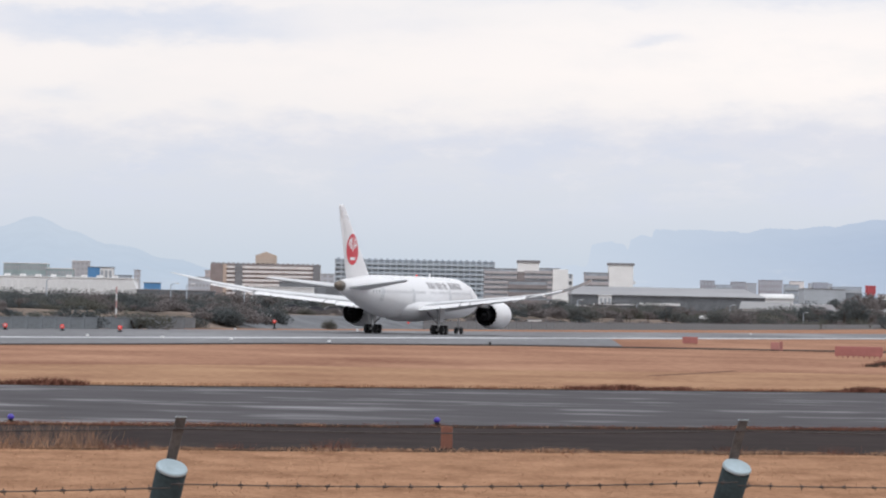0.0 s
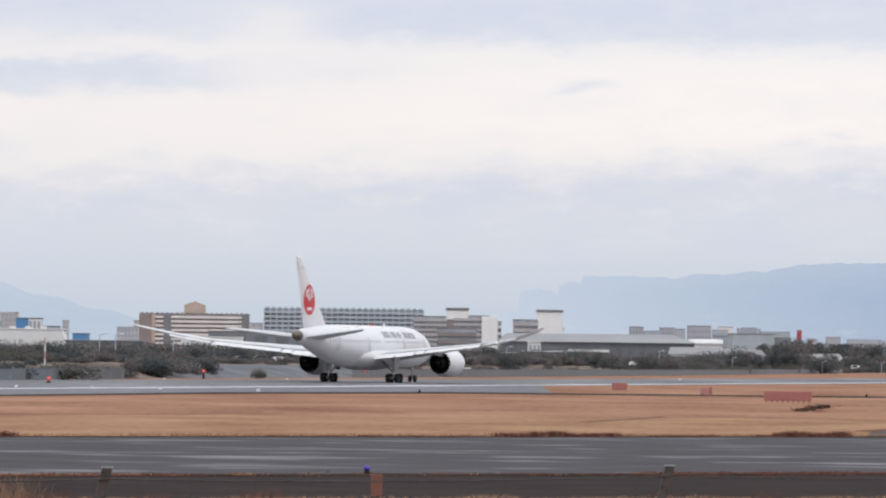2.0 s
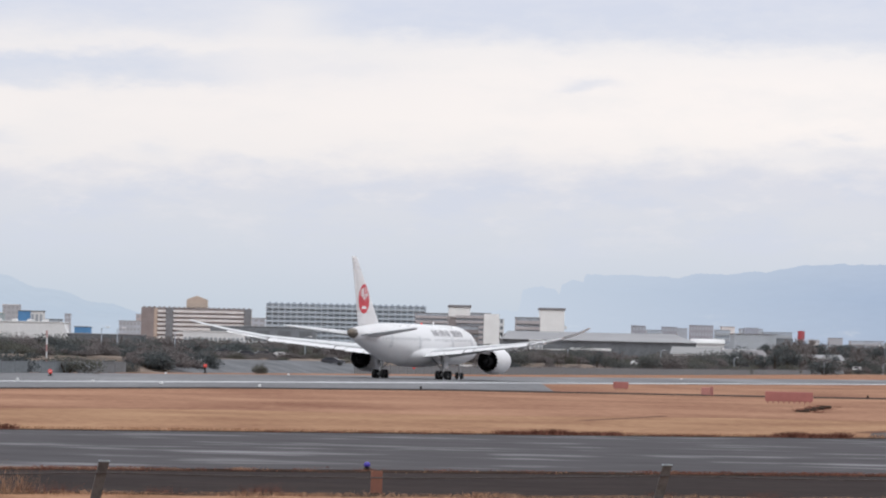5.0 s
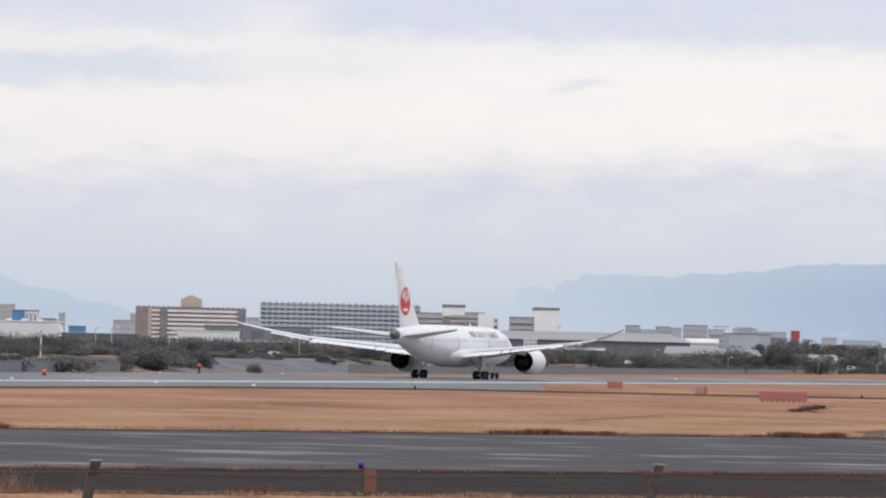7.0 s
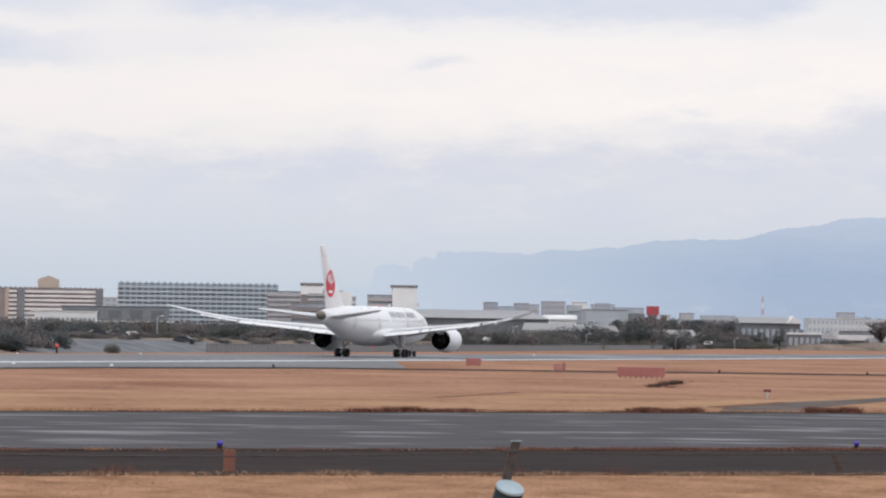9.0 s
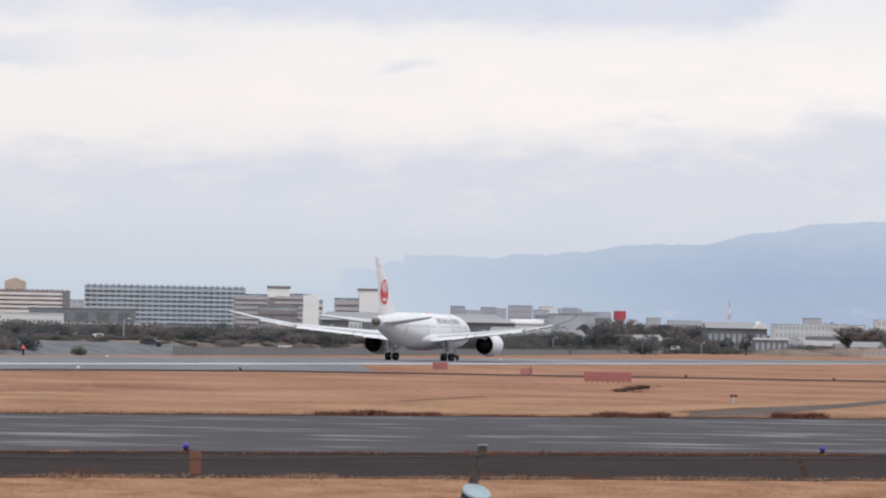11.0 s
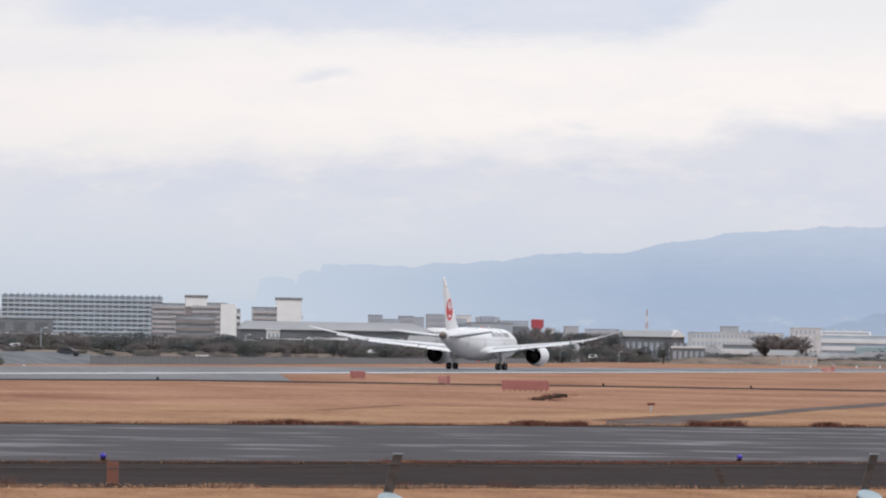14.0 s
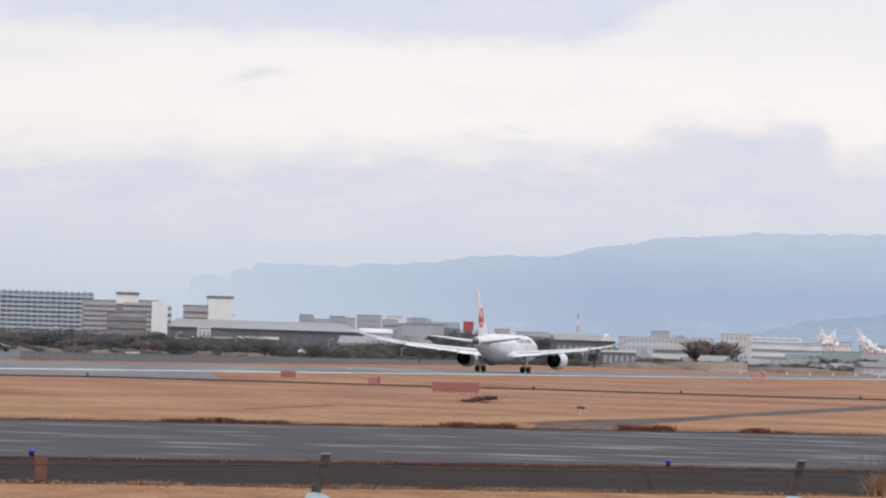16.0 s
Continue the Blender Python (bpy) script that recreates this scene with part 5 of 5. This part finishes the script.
def ridge(name, depth, profile, material, label, rough):
    """Hills: a sheet of slopes that climbs from the plain to a crest."""
    bm = bmesh.new()
    us = [profile[0][0] + (profile[-1][0] - profile[0][0]) * i / 900 for i in range(901)]
    rows = []
    for u in us:
        for (a, va), (b, vb) in zip(profile, profile[1:]):
            if a <= u <= b:
                k = (u - a) / (b - a)
                k = k * k * (3 - 2 * k)
                v = va + (vb - va) * k
        v += rough * noise.fractal((u * 0.02, 0, depth * 0.01), 1.0, 2.0, 4) + 1.5 * noise.noise((u * 0.21, 3.0, 0)) + 1.2 * noise.noise((u * 0.5, 7.0, 0))
        row = []
        for j in range(9):
            k = j / 8
            d = depth + 350 * k
            z = max(0.0, (EYE_Z + v * (depth + 350) / F_PX) * (k ** 0.8)) + (9 * noise.noise((u * 0.015, j * 0.7, 2)) * k * (1 - k))
            row.append(bm.verts.new((d * u / F_PX, d, z)))
        row.append(bm.verts.new(((depth + 480) * u / F_PX, depth + 480, -5)))
        rows.append(row)
    for a, b in zip(rows, rows[1:]):
        for i in range(9):
            bm.faces.new((a[i], a[i + 1], b[i + 1], b[i]))
    bmesh.ops.recalc_face_normals(bm, faces=bm.faces)
    single(name, bm, material, label, "mountain", "structure", smooth=True)


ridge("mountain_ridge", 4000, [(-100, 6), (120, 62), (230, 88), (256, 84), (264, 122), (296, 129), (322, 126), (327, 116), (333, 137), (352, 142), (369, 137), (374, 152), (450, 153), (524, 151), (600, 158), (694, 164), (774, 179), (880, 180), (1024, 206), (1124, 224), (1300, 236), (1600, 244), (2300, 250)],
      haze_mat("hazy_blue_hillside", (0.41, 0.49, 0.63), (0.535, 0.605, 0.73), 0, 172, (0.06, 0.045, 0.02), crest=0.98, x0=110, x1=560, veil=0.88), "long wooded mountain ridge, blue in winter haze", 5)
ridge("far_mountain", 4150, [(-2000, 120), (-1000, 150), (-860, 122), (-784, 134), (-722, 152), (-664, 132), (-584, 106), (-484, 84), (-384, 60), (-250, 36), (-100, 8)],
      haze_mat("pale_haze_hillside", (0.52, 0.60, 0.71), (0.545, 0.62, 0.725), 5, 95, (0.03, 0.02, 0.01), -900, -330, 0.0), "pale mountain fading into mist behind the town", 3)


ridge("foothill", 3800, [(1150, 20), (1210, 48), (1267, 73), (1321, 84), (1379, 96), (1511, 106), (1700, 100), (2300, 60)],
      haze_mat("hazy_foothill", (0.40, 0.475, 0.60), (0.345, 0.425, 0.565), 0, 60, (0.02, 0.01, 0.0), veil=0.0), "low wooded foothill before the mountain", 3)


def steam():
    random.seed(3)
    WHITE = mat("white_steam", (0.85, 0.85, 0.86), 1.0, 0.05, 4.0, 6, spec=0.0)
    for u, v0, v1, lean, spread in ((1392, 40, 74, 4, 2.6), (1420, 42, 70, -4, 2.2), (1454, 36, 77, 10, 2.6), (1476, 30, 52, 5, 3.0)):
        bm = bmesh.new()
        for i in range(150):
            k = random.random() ** 1.3
            wide = spread * (1 - k) ** 1.4 + 0.25
            r = (0.35 + 0.8 * random.random()) * (1.15 - k)
            bmesh.ops.create_icosphere(bm, subdivisions=1, radius=r, matrix=Matrix.Translation((2600 * u / F_PX + lean * (1 - k) + random.gauss(0, wide), 2600 + random.gauss(0, wide), rise(v0 + (v1 - v0) * k, 2600))) @ Matrix.Diagonal((1, 1, 1.6, 1)))
        for vt in bm.verts:
            vt.co += Vector((1, 1, 1)) * 0.5 * noise.noise(vt.co * 0.6)
        s = single("steam_plume", bm, WHITE, "white steam plume rising over works roofs", "steam", "stuff", smooth=True)


steam()


# ---------------------------------------------------------------- airfield things
SIGN_RED = mat("faded_red_sign_back", (0.38, 0.15, 0.135), 0.7, 0.12, 1.0, 10)
SIGN_LIGHT = mat("faded_pink_panel", (0.50, 0.22, 0.19), 0.7, 0.1, 1.0, 10)
BLUE_LENS = mat("blue_violet_lamp_lens", (0.05, 0.035, 0.3), 0.25, 0.1, 0.2, 6, glow=(0.12, 0.06, 0.6), glow_power=0.12)
RED_LENS = mat("red_lamp_lens", (0.6, 0.03, 0.02), 0.3, 0.05, 0.2, 6, glow=(1.0, 0.05, 0.03), glow_power=0.25)
BLACK = mat("black_painted_metal", (0.025, 0.023, 0.024), 0.9, 0.2, 0.3, 8, spec=0.03)
ORANGE = mat("faded_orange_plastic", (0.22, 0.085, 0.055), 0.6, 0.15, 0.3, 8)
POST_GREEN = mat("dark_green_pipe_paint", (0.026, 0.038, 0.042), 0.65, 0.3, 0.12, 9, 0.002, spec=0.2)
POST_CAP = mat("pale_galvanised_cap", (0.36, 0.44, 0.48), 0.6, 0.12, 0.06, 8, metal=0.25)
BAR_STEEL = mat("dark_rusty_flat_bar", (0.085, 0.075, 0.07), 0.7, 0.35, 0.04, 8, 0.001)
WIRE = mat("rusted_barbed_wire", (0.06, 0.05, 0.048), 0.6, 0.3, 0.05, 8, metal=0.4)


def board_sign(x, y, w, h, turn, legs, label):
    s = thing("airfield_sign", pose(x, y, 0, 0, 0, turn), label, "sign", "airfield signs")
    part("panel", boxed(-w / 2, w / 2, -0.12, 0.12, 0.18, h, bevel=0.03), SIGN_RED, s)
    n = max(2, legs)
    for i in range(n):
        px = -w / 2 + (i + 0.5) * w / n
        part("leg", boxed(px - 0.05, px + 0.05, -0.05, 0.05, 0, 0.2), SIGN_RED, s)
        part("stiffener", boxed(px - 0.04, px + 0.04, -0.15, -0.12, 0.2, h - 0.05), SIGN_RED, s)


board_sign(28.6, 474, 1.75, 0.95, 0, 3, "small faded red airfield sign board seen from behind")
board_sign(35.85, 354, 4.1, 1.0, 0, 9, "long faded red airfield sign board on short legs")


def small_signs():
    s = thing("marker_post", pose(34, 418, 0), "short red and pink marker post in grass", "marker post")
    part("post", boxed(0.3, 0.6, -0.1, 0.1, 0, 0.95, bevel=0.02), SIGN_RED, s)
    part("plate", boxed(-0.6, 0.25, -0.05, 0.05, 0.1, 0.85, bevel=0.02), SIGN_LIGHT, s)
    s = thing("marker_board", pose(32, 242, 0), "small dark red board on a white stake", "marker board")
    part("stake", boxed(-0.05, 0.05, -0.04, 0.04, 0, 0.38), OFF_GREY, s)
    part("board", boxed(-0.22, 0.22, -0.05, 0.05, 0.36, 0.52, bevel=0.02), mat("dark_red_board", (0.16, 0.04, 0.03), 0.7), s)
    s = thing("marker_post", pose(182.4, 1040, 0), "small red marker by the runway", "marker post")
    part("post", boxed(-1.6, 1.0, -0.3, 0.3, 0, 0.8, bevel=0.05), SIGN_LIGHT, s)
    part("plate", boxed(1.0, 1.9, -0.3, 0.3, 0, 1.5, bevel=0.05), SIGN_RED, s)
    # dark timber step by the long sign
    st = thing("ditch_cover", pose(33, 310, 0, 0, 0, 83), "dark stepped ditch cover in the grass", "ditch cover")
    for i in range(4):
        part("slab", boxed(-20 + i * 9, -20 + i * 9 + 6, 0.6 - 0.42 * i - 0.8, 0.6 - 0.42 * i + 0.1, 0.0, 0.1 + 0.03 * i, bevel=0.03), DIRT, st)


small_signs()


def ditch_weeds():
    """Withered growth round the ditch cover."""
    random.seed(9)
    bm = bmesh.new()
    for i in range(34):
        k = random.random()
        blades(bm, 30.5 + 6.2 * k + random.gauss(0, 0.3), 291 + 44 * k + random.gauss(0, 3), 0, 26, 0.3, 0.14, 0.03, 0.8)
    single("ditch_weeds", bm, RED_WEED, "withered red-brown weeds round the ditch cover", "weed", "stuff")


def lamps():
    def lamp(x, y):
        o = thing("taxiway_light", pose(x, y, 0.02), "small blue-violet taxiway edge light on a dark stem", "lamp", "taxiway edge lights")
        part("base", turned(bmesh.new(), [(0, 0.11), (0.04, 0.11), (0.06, 0.065), (0.1, 0.065)], "z", 12), BLACK, o)
        part("lens", turned(bmesh.new(), [(0.1, 0.075), (0.15, 0.1), (0.2, 0.085), (0.24, 0.03)], "z", 14), BLUE_LENS, o, "", True)
    for x in (-22.5, -11.7, -0.07, 19.83):
        lamp(x, edge_taxi_near(x) + 0.5)

    def red(x, y, tall):
        o = thing("runway_end_light", pose(x, y, 0.02), "red runway end light on a short stand", "lamp", "runway end lights")
        part("stand", turned(bmesh.new(), [(0, 0.3), (0.08, 0.3), (0.12, 0.12), (tall - 0.45, 0.12)], "z", 10), BLACK, o)
        part("lens", turned(bmesh.new(), [(tall - 0.46, 0.24), (tall - 0.12, 0.26), (tall, 0.14)], "z", 14), RED_LENS, o, "", True)
        part("housing", boxed(-0.08, 0.08, -0.42, -0.3, tall - 0.3, tall - 0.16), PALE, o)
    for x, y in ((-51.9, 491), (-45.2, 492), (-38.4, 493), (-58.5, 490)):
        red(x, y, 0.75)
    red(-25.5, 630, 1.4)
    for x, y in ((-36, 420), (-28, 415), (-21, 413), (-11, 405), (-13, 640), (60, 800), (-30, 600)):
        o = thing("runway_edge_light", pose(x, y, 0.02), "low white runway edge light", "lamp", "runway edge lights")
        part("base", turned(bmesh.new(), [(0, 0.2), (0.04, 0.2), (0.06, 0.12)], "z", 12), PALE, o)
        part("lens", turned(bmesh.new(), [(0.06, 0.15), (0.16, 0.15), (0.22, 0.06)], "z", 12), PALE, o, "", True)
    for i in range(7):
        x, y = spot(1250 + i * 42, 1480 + i * 26)
        o = thing("runway_edge_light", pose(x, y, 0.02), "low white runway edge light", "lamp", "runway edge lights")
        part("base", turned(bmesh.new(), [(0, 0.3), (0.3, 0.3), (0.4, 0.2)], "z", 12), PALE, o)
        part("lens", turned(bmesh.new(), [(0.4, 0.34), (0.8, 0.34), (0.95, 0.15)], "z", 12), PALE, o, "", True)
    # small dark path studs
    for x, y in ((5, 421), (52, 432), (68, 434), (88, 437), (44, 431)):
        o = thing("path_light", pose(x, y, 0.02), "tiny dark edge light beside the path", "lamp", "path lights")
        part("base", turned(bmesh.new(), [(0, 0.12), (0.08, 0.12), (0.16, 0.08), (0.24, 0.1), (0.28, 0.05)], "z", 10), BLACK, o)
    o = thing("flexible_marker", pose(0.18, 98.3, 0), "faded orange plastic marker at the lane edge", "marker post")
    part("blade", boxed(-0.14, 0.14, -0.02, 0.02, 0.03, 0.56, bevel=0.008), ORANGE, o)
    part("foot", boxed(-0.18, 0.18, -0.09, 0.09, 0.0, 0.04, bevel=0.008), BLACK, o)


lamps()


# ---- dry grass and weeds
def blades(bm, x, y, z, n, spread, tall, thick, lean=0.35):
    for _ in range(n):
        px, py = x + random.gauss(0, spread), y + random.gauss(0, spread)
        h = tall * (0.5 + 0.7 * random.random())
        a = random.uniform(0, math.tau)
        dx, dy = thick * math.cos(a), thick * math.sin(a)
        lx, ly = random.gauss(0, lean) * h, random.gauss(0, lean) * h
        bm.faces.new([bm.verts.new(c) for c in ((px - dx, py - dy, z), (px + dx, py + dy, z), (px + lx, py + ly, z + h))])


def grasses():
    random.seed(21)
    bm = bmesh.new()
    for _ in range(7500):
        y = random.uniform(62, 106)
        x = random.uniform(-0.13 * y, 0.24 * y)
        if y < edge_lane(x) - 0.2:
            blades(bm, x, y, 0.0, 3, 0.14, 0.035, 0.012, 1.3)
    for i in range(900):
        x = random.uniform(-14, 26)
        lush = max(0.0, noise.noise((x * 0.55, 2.0, 0)) + 0.3)
        blades(bm, x, edge_lane(x) + random.gauss(-0.3, 0.6), 0.0, 8, 0.2, 0.05 + 0.11 * lush, 0.011, 0.9)
    single("near_grass_tufts", bm, STRAW, "mown tufts of dry straw-coloured grass", "grass", "stuff")
    bm = bmesh.new()
    for i in range(1500):
        x = random.uniform(-26, 60)
        blades(bm, x, edge_taxi_far(x) + 2.0 + random.random() * 3, 0.0, 6, 0.35, 0.14, 0.02, 0.6)
    for i in range(160):
        x = random.choice((random.uniform(-15, -5), random.uniform(-15, 30)))
        blades(bm, x, edge_taxi_near(x) - 1.0 + random.gauss(0, 0.5), 0.03, 6, 0.16, 0.06, 0.012, 0.6)
    seam = bmesh.new()
    for i in range(750):
        x = random.choice((random.uniform(-15, -5), random.uniform(8, 21), random.uniform(8, 21), random.uniform(-15, 30)))
        blades(seam, x, edge_taxi_near(x) - 1.0 + random.gauss(0, 0.8), 0.03, 9, 0.2, 0.07, 0.012, 0.7)
    single("seam_weeds", seam, RED_WEED, "low red-brown weeds along the taxiway seam", "weed", "stuff")
    single("edge_grass_tufts", bm, STRAW, "ragged dry grass along the taxiway edges", "grass", "stuff")
    # reddish withered weeds along the pavement edges
    clumps = [(-17.8, 0.35), (-16.9, 0.4), (-16.2, 0.5), (-15.4, 0.55), (-14.7, 0.4)]
    # stretches of the margin: from, to, number, height
    for x0, x1, n, hi in ((5.7, 11.0, 9, 0.42), (18.5, 21.7, 6, 0.48), (27.6, 29.8, 5, 0.52), (34.1, 34.9, 3, 0.6), (36.0, 36.2, 1, 0.35), (-4.0, 5.0, 5, 0.12), (11.5, 18.0, 4, 0.14)):
        clumps += [(x0 + (x1 - x0) * (i + 0.5 + 0.5 * random.uniform(-1, 1)) / n, hi * random.uniform(0.65, 1.1)) for i in range(n)]
    for x, h in clumps:
        bm = bmesh.new()
        blades(bm, 0, 0, 0, 260, 0.2, h * 0.6, 0.018, 0.55)
        for v in bm.verts:
            v.co.x *= 1.3
        single("weed_clump", bm, RED_WEED, "withered reddish-brown weed clump at the pavement edge", "weed", "stuff", "weed clumps", m=pose(x, edge_taxi_far(x) + 1.0, 0.02))
    for x, y, h, m in ((-10.4, 92.6, 0.7, STRAW), (-9.9, 92.5, 0.6, STRAW), (-9.4, 93.0, 0.8, STRAW), (-8.9, 93.2, 0.75, STRAW), (-8.4, 93.5, 0.85, STRAW), (-7.9, 93.7, 0.7, STRAW), (9.6, 100.2, 0.3, RED_WEED), (-10.9, 92.4, 0.5, RED_WEED), (-7.6, 94.0, 0.32, RED_WEED), (-7.0, 94.3, 0.36, RED_WEED), (-2.7, 96.4, 0.32, RED_WEED), (-2.2, 96.7, 0.36, RED_WEED), (-4.9, 95.6, 0.24, RED_WEED), (7.2, 101.2, 0.2, RED_WEED)):
        bm = bmesh.new()
        blades(bm, 0, 0, 0, 75, 0.24, h * 0.8, 0.006, 0.5)
        single("dry_weed", bm, m, "tall thin dry weeds standing by the lane", "weed", "stuff", "weeds by the lane", m=pose(x, y, 0.0))
    bm = bmesh.new()
    for i in range(8):
        blades(bm, random.gauss(0, 0.35), random.gauss(0, 0.2), 0, 170, 0.16, 0.62, 0.012, 0.4)
    single("pampas_clump", bm, STRAW, "dense clump of tall golden dry grass", "grass", m=pose(22.0, 104.6, 0))
    bm = bmesh.new()
    for i in range(22):
        p = Vector((random.gauss(0, 0.3), random.gauss(0, 0.2), 0))
        q = p + Vector((random.gauss(0, 0.25), 0.1, 0.7 + 0.5 * random.random()))
        rod(bm, p, q, 0.006, 4)
        for k in (0.5, 0.7, 0.85):
            s = p.lerp(q, k)
            rod(bm, s, s + Vector((random.gauss(0, 0.2), 0, 0.2)), 0.004, 4)
    single("bare_shrub", bm, TWIG, "thin leafless twigs beside the grass clump", "shrub", m=pose(21.5, 104.4, 0))
    # straw heap scraps on the seam
    for x, w in ((-3.6, 0.45), (8.9, 0.4)):
        bm = bmesh.new()
        blades(bm, 0, 0, 0, 120, 0.18, 0.08, 0.012, 1.2)
        single("straw_scrap", bm, STRAW, "small heap of cut straw on the pavement", "straw", "stuff", m=pose(x, edge_taxi_near(x) - 0.8, 0.03))


grasses()
ditch_weeds()


# ---- barbed-wire fence before the camera
FENCE0, FSTEP = Vector((-0.839, 13.0, 0)), Vector((1.858, 1.086, 0))


def near_fence():
    lean = Vector((0.235, -0.50, 1.0)).normalized()
    fence = thing("barbed_wire_fence", Matrix.Translation(FENCE0), "dark green pipe fence posts with barbed wire strung between", "fence")
    side = FSTEP.normalized()
    tops = []
    for k in range(-3, 7):
        o = FSTEP * k
        z_top = 2.79
        top = o + Vector((0, 0, z_top))
        bend = top - lean * 0.42
        foot = Vector((bend.x, bend.y, 0))
        rings = []
        up = Vector((0, 0, 1))
        for p, d, r in ((foot, up, 0.049), (bend - up * 0.06, up, 0.049), (bend + lean * 0.05, (up + lean).normalized(), 0.049), (top - lean * 0.012, lean, 0.049)):
            q = d.to_track_quat("Z", "Y").to_matrix()
            rings.append([p + q @ Vector((r * math.cos(math.tau * i / 24), r * math.sin(math.tau * i / 24), 0)) for i in range(24)])
        post = part("post", loft(bmesh.new(), rings), POST_GREEN, fence, "dark green pipe post bent at the top", True)
        q = lean.to_track_quat("Z", "Y").to_matrix()
        rings = [[top + lean * dz + q @ Vector((r * math.cos(math.tau * i / 24), r * math.sin(math.tau * i / 24), 0)) for i in range(24)] for dz, r in ((-0.006, 0.0502), (0.0, 0.0502), (0.004, 0.047))]
        part("cap", loft(bmesh.new(), rings), POST_CAP, post, "pale galvanised cap")
        # flat bar that carries the upper wires
        back = lean.cross(side).normalized()
        a, b = top - lean * 0.12 + Vector((-0.012, 0.052, 0)), top + Vector((0.022, 0.055, 0.158))
        ax = (b - a).normalized()
        wd = Vector((1, 0.3, 0)).normalized() * 0.0165
        th = Vector((-0.3, 1, 0)).normalized() * 0.004
        part("flat_bar", loft(bmesh.new(), [[p + wd + th, p - wd + th, p - wd - th, p + wd - th] for p in (a, b)]), BAR_STEEL, post, "dark flat steel bar")
        part("bar_end", loft(bmesh.new(), [[p + wd * 1.06 + th * 1.2, p - wd * 1.06 + th * 1.2, p - wd * 1.06 - th * 1.2, p + wd * 1.06 - th * 1.2] for p in (b - ax * 0.002, b + ax * 0.003)]), POST_CAP, post, "pale top end of the bar")
        bm = bmesh.new()
        c = a.lerp(b, 0.86)
        rod(bm, c - wd * 1.15 - th * 2, c - wd * 0.7 - th * 4, 0.006, 6)
        part("staple", bm, WIRE, post)
        tops.append((top, c))
    for k, (p, q) in enumerate(zip(tops, tops[1:])):
        # barbed wire, sagging a little, low on the posts
        bm = bmesh.new()
        a, b = p[0] + Vector((0.0, -0.05, -0.062)), q[0] + Vector((0.0, -0.05, -0.062))
        pts = [a.lerp(b, i / 12) + Vector((0, 0, -0.012 * 4 * (i / 12) * (1 - i / 12) + 0.012 * (k % 2))) for i in range(13)]
        cross = [Vector((-side.y, side.x, 0)) * math.cos(i * 1.0472) + Vector((0, 0, 1)) * math.sin(i * 1.0472) for i in range(6)]
        loft(bm, [[c + o * 0.0022 for o in cross] for c in pts])
        part("barbed_strand", bm, WIRE, fence, "thin rusted wire strand")
        random.seed(40 + k)
        nb = 21
        for i in range(nb):
            bm = bmesh.new()
            w = (i + 0.3 + 0.3 * random.random()) / nb * 12
            j = min(11, int(w))
            c = pts[j].lerp(pts[j + 1], w - j)
            for s in (-1, 1):
                dv = Vector((random.gauss(0, 0.5), random.gauss(0, 0.4), s)).normalized() * 0.012
                rod(bm, c - dv * 0.4, c + dv, 0.0017, 5)
            rod(bm, c - side * 0.008, c + side * 0.008, 0.0042, 6)
            part("barb", bm, WIRE, fence)
        bm = bmesh.new()
        line = [p[1].lerp(q[1], i / 8) + Vector((0, -0.01, -0.012 * 4 * (i / 8) * (1 - i / 8))) for i in range(9)]
        loft(bm, [[c + o * 0.0028 for o in cross] for c in line])
        part("plain_strand", bm, WIRE, fence, "thin dark plain wire")


near_fence()


# ---------------------------------------------------------------- what moves
def motions():
    # metres rolled since the start, by the second
    rolled = [(0, 0.5), (0.5, 2.9), (1, 5.6), (1.5, 8.5), (2, 11.6), (2.5, 14.9), (3, 18.3), (3.5, 21.8), (4, 25.5), (5, 33.4), (6, 42.9), (6.5, 48.4), (7, 54.5), (7.5, 61.2), (8, 68.8),
              (8.5, 77.4), (9, 87.1), (9.5, 97.8), (10, 109.4), (11, 134.5), (12, 163.6), (12.5, 179.6), (13, 196.4), (13.5, 214.2), (14, 232.9), (14.5, 252.8), (15, 273.4), (15.5, 295.0), (16, 317.4)]
    walk(JET, [(t, Matrix.Translation(strip(s, 0, 0.03)) @ pose(0, 0, 0, 0, 0, -19.04)) for t, s in rolled])
    # the billboard turns half round in 1.6 seconds
    walk(TURNING[0], [(0.4 * i, pose(0, 0, 0, 0, 0, 45 + 45 * i)) for i in range(41)])


motions()
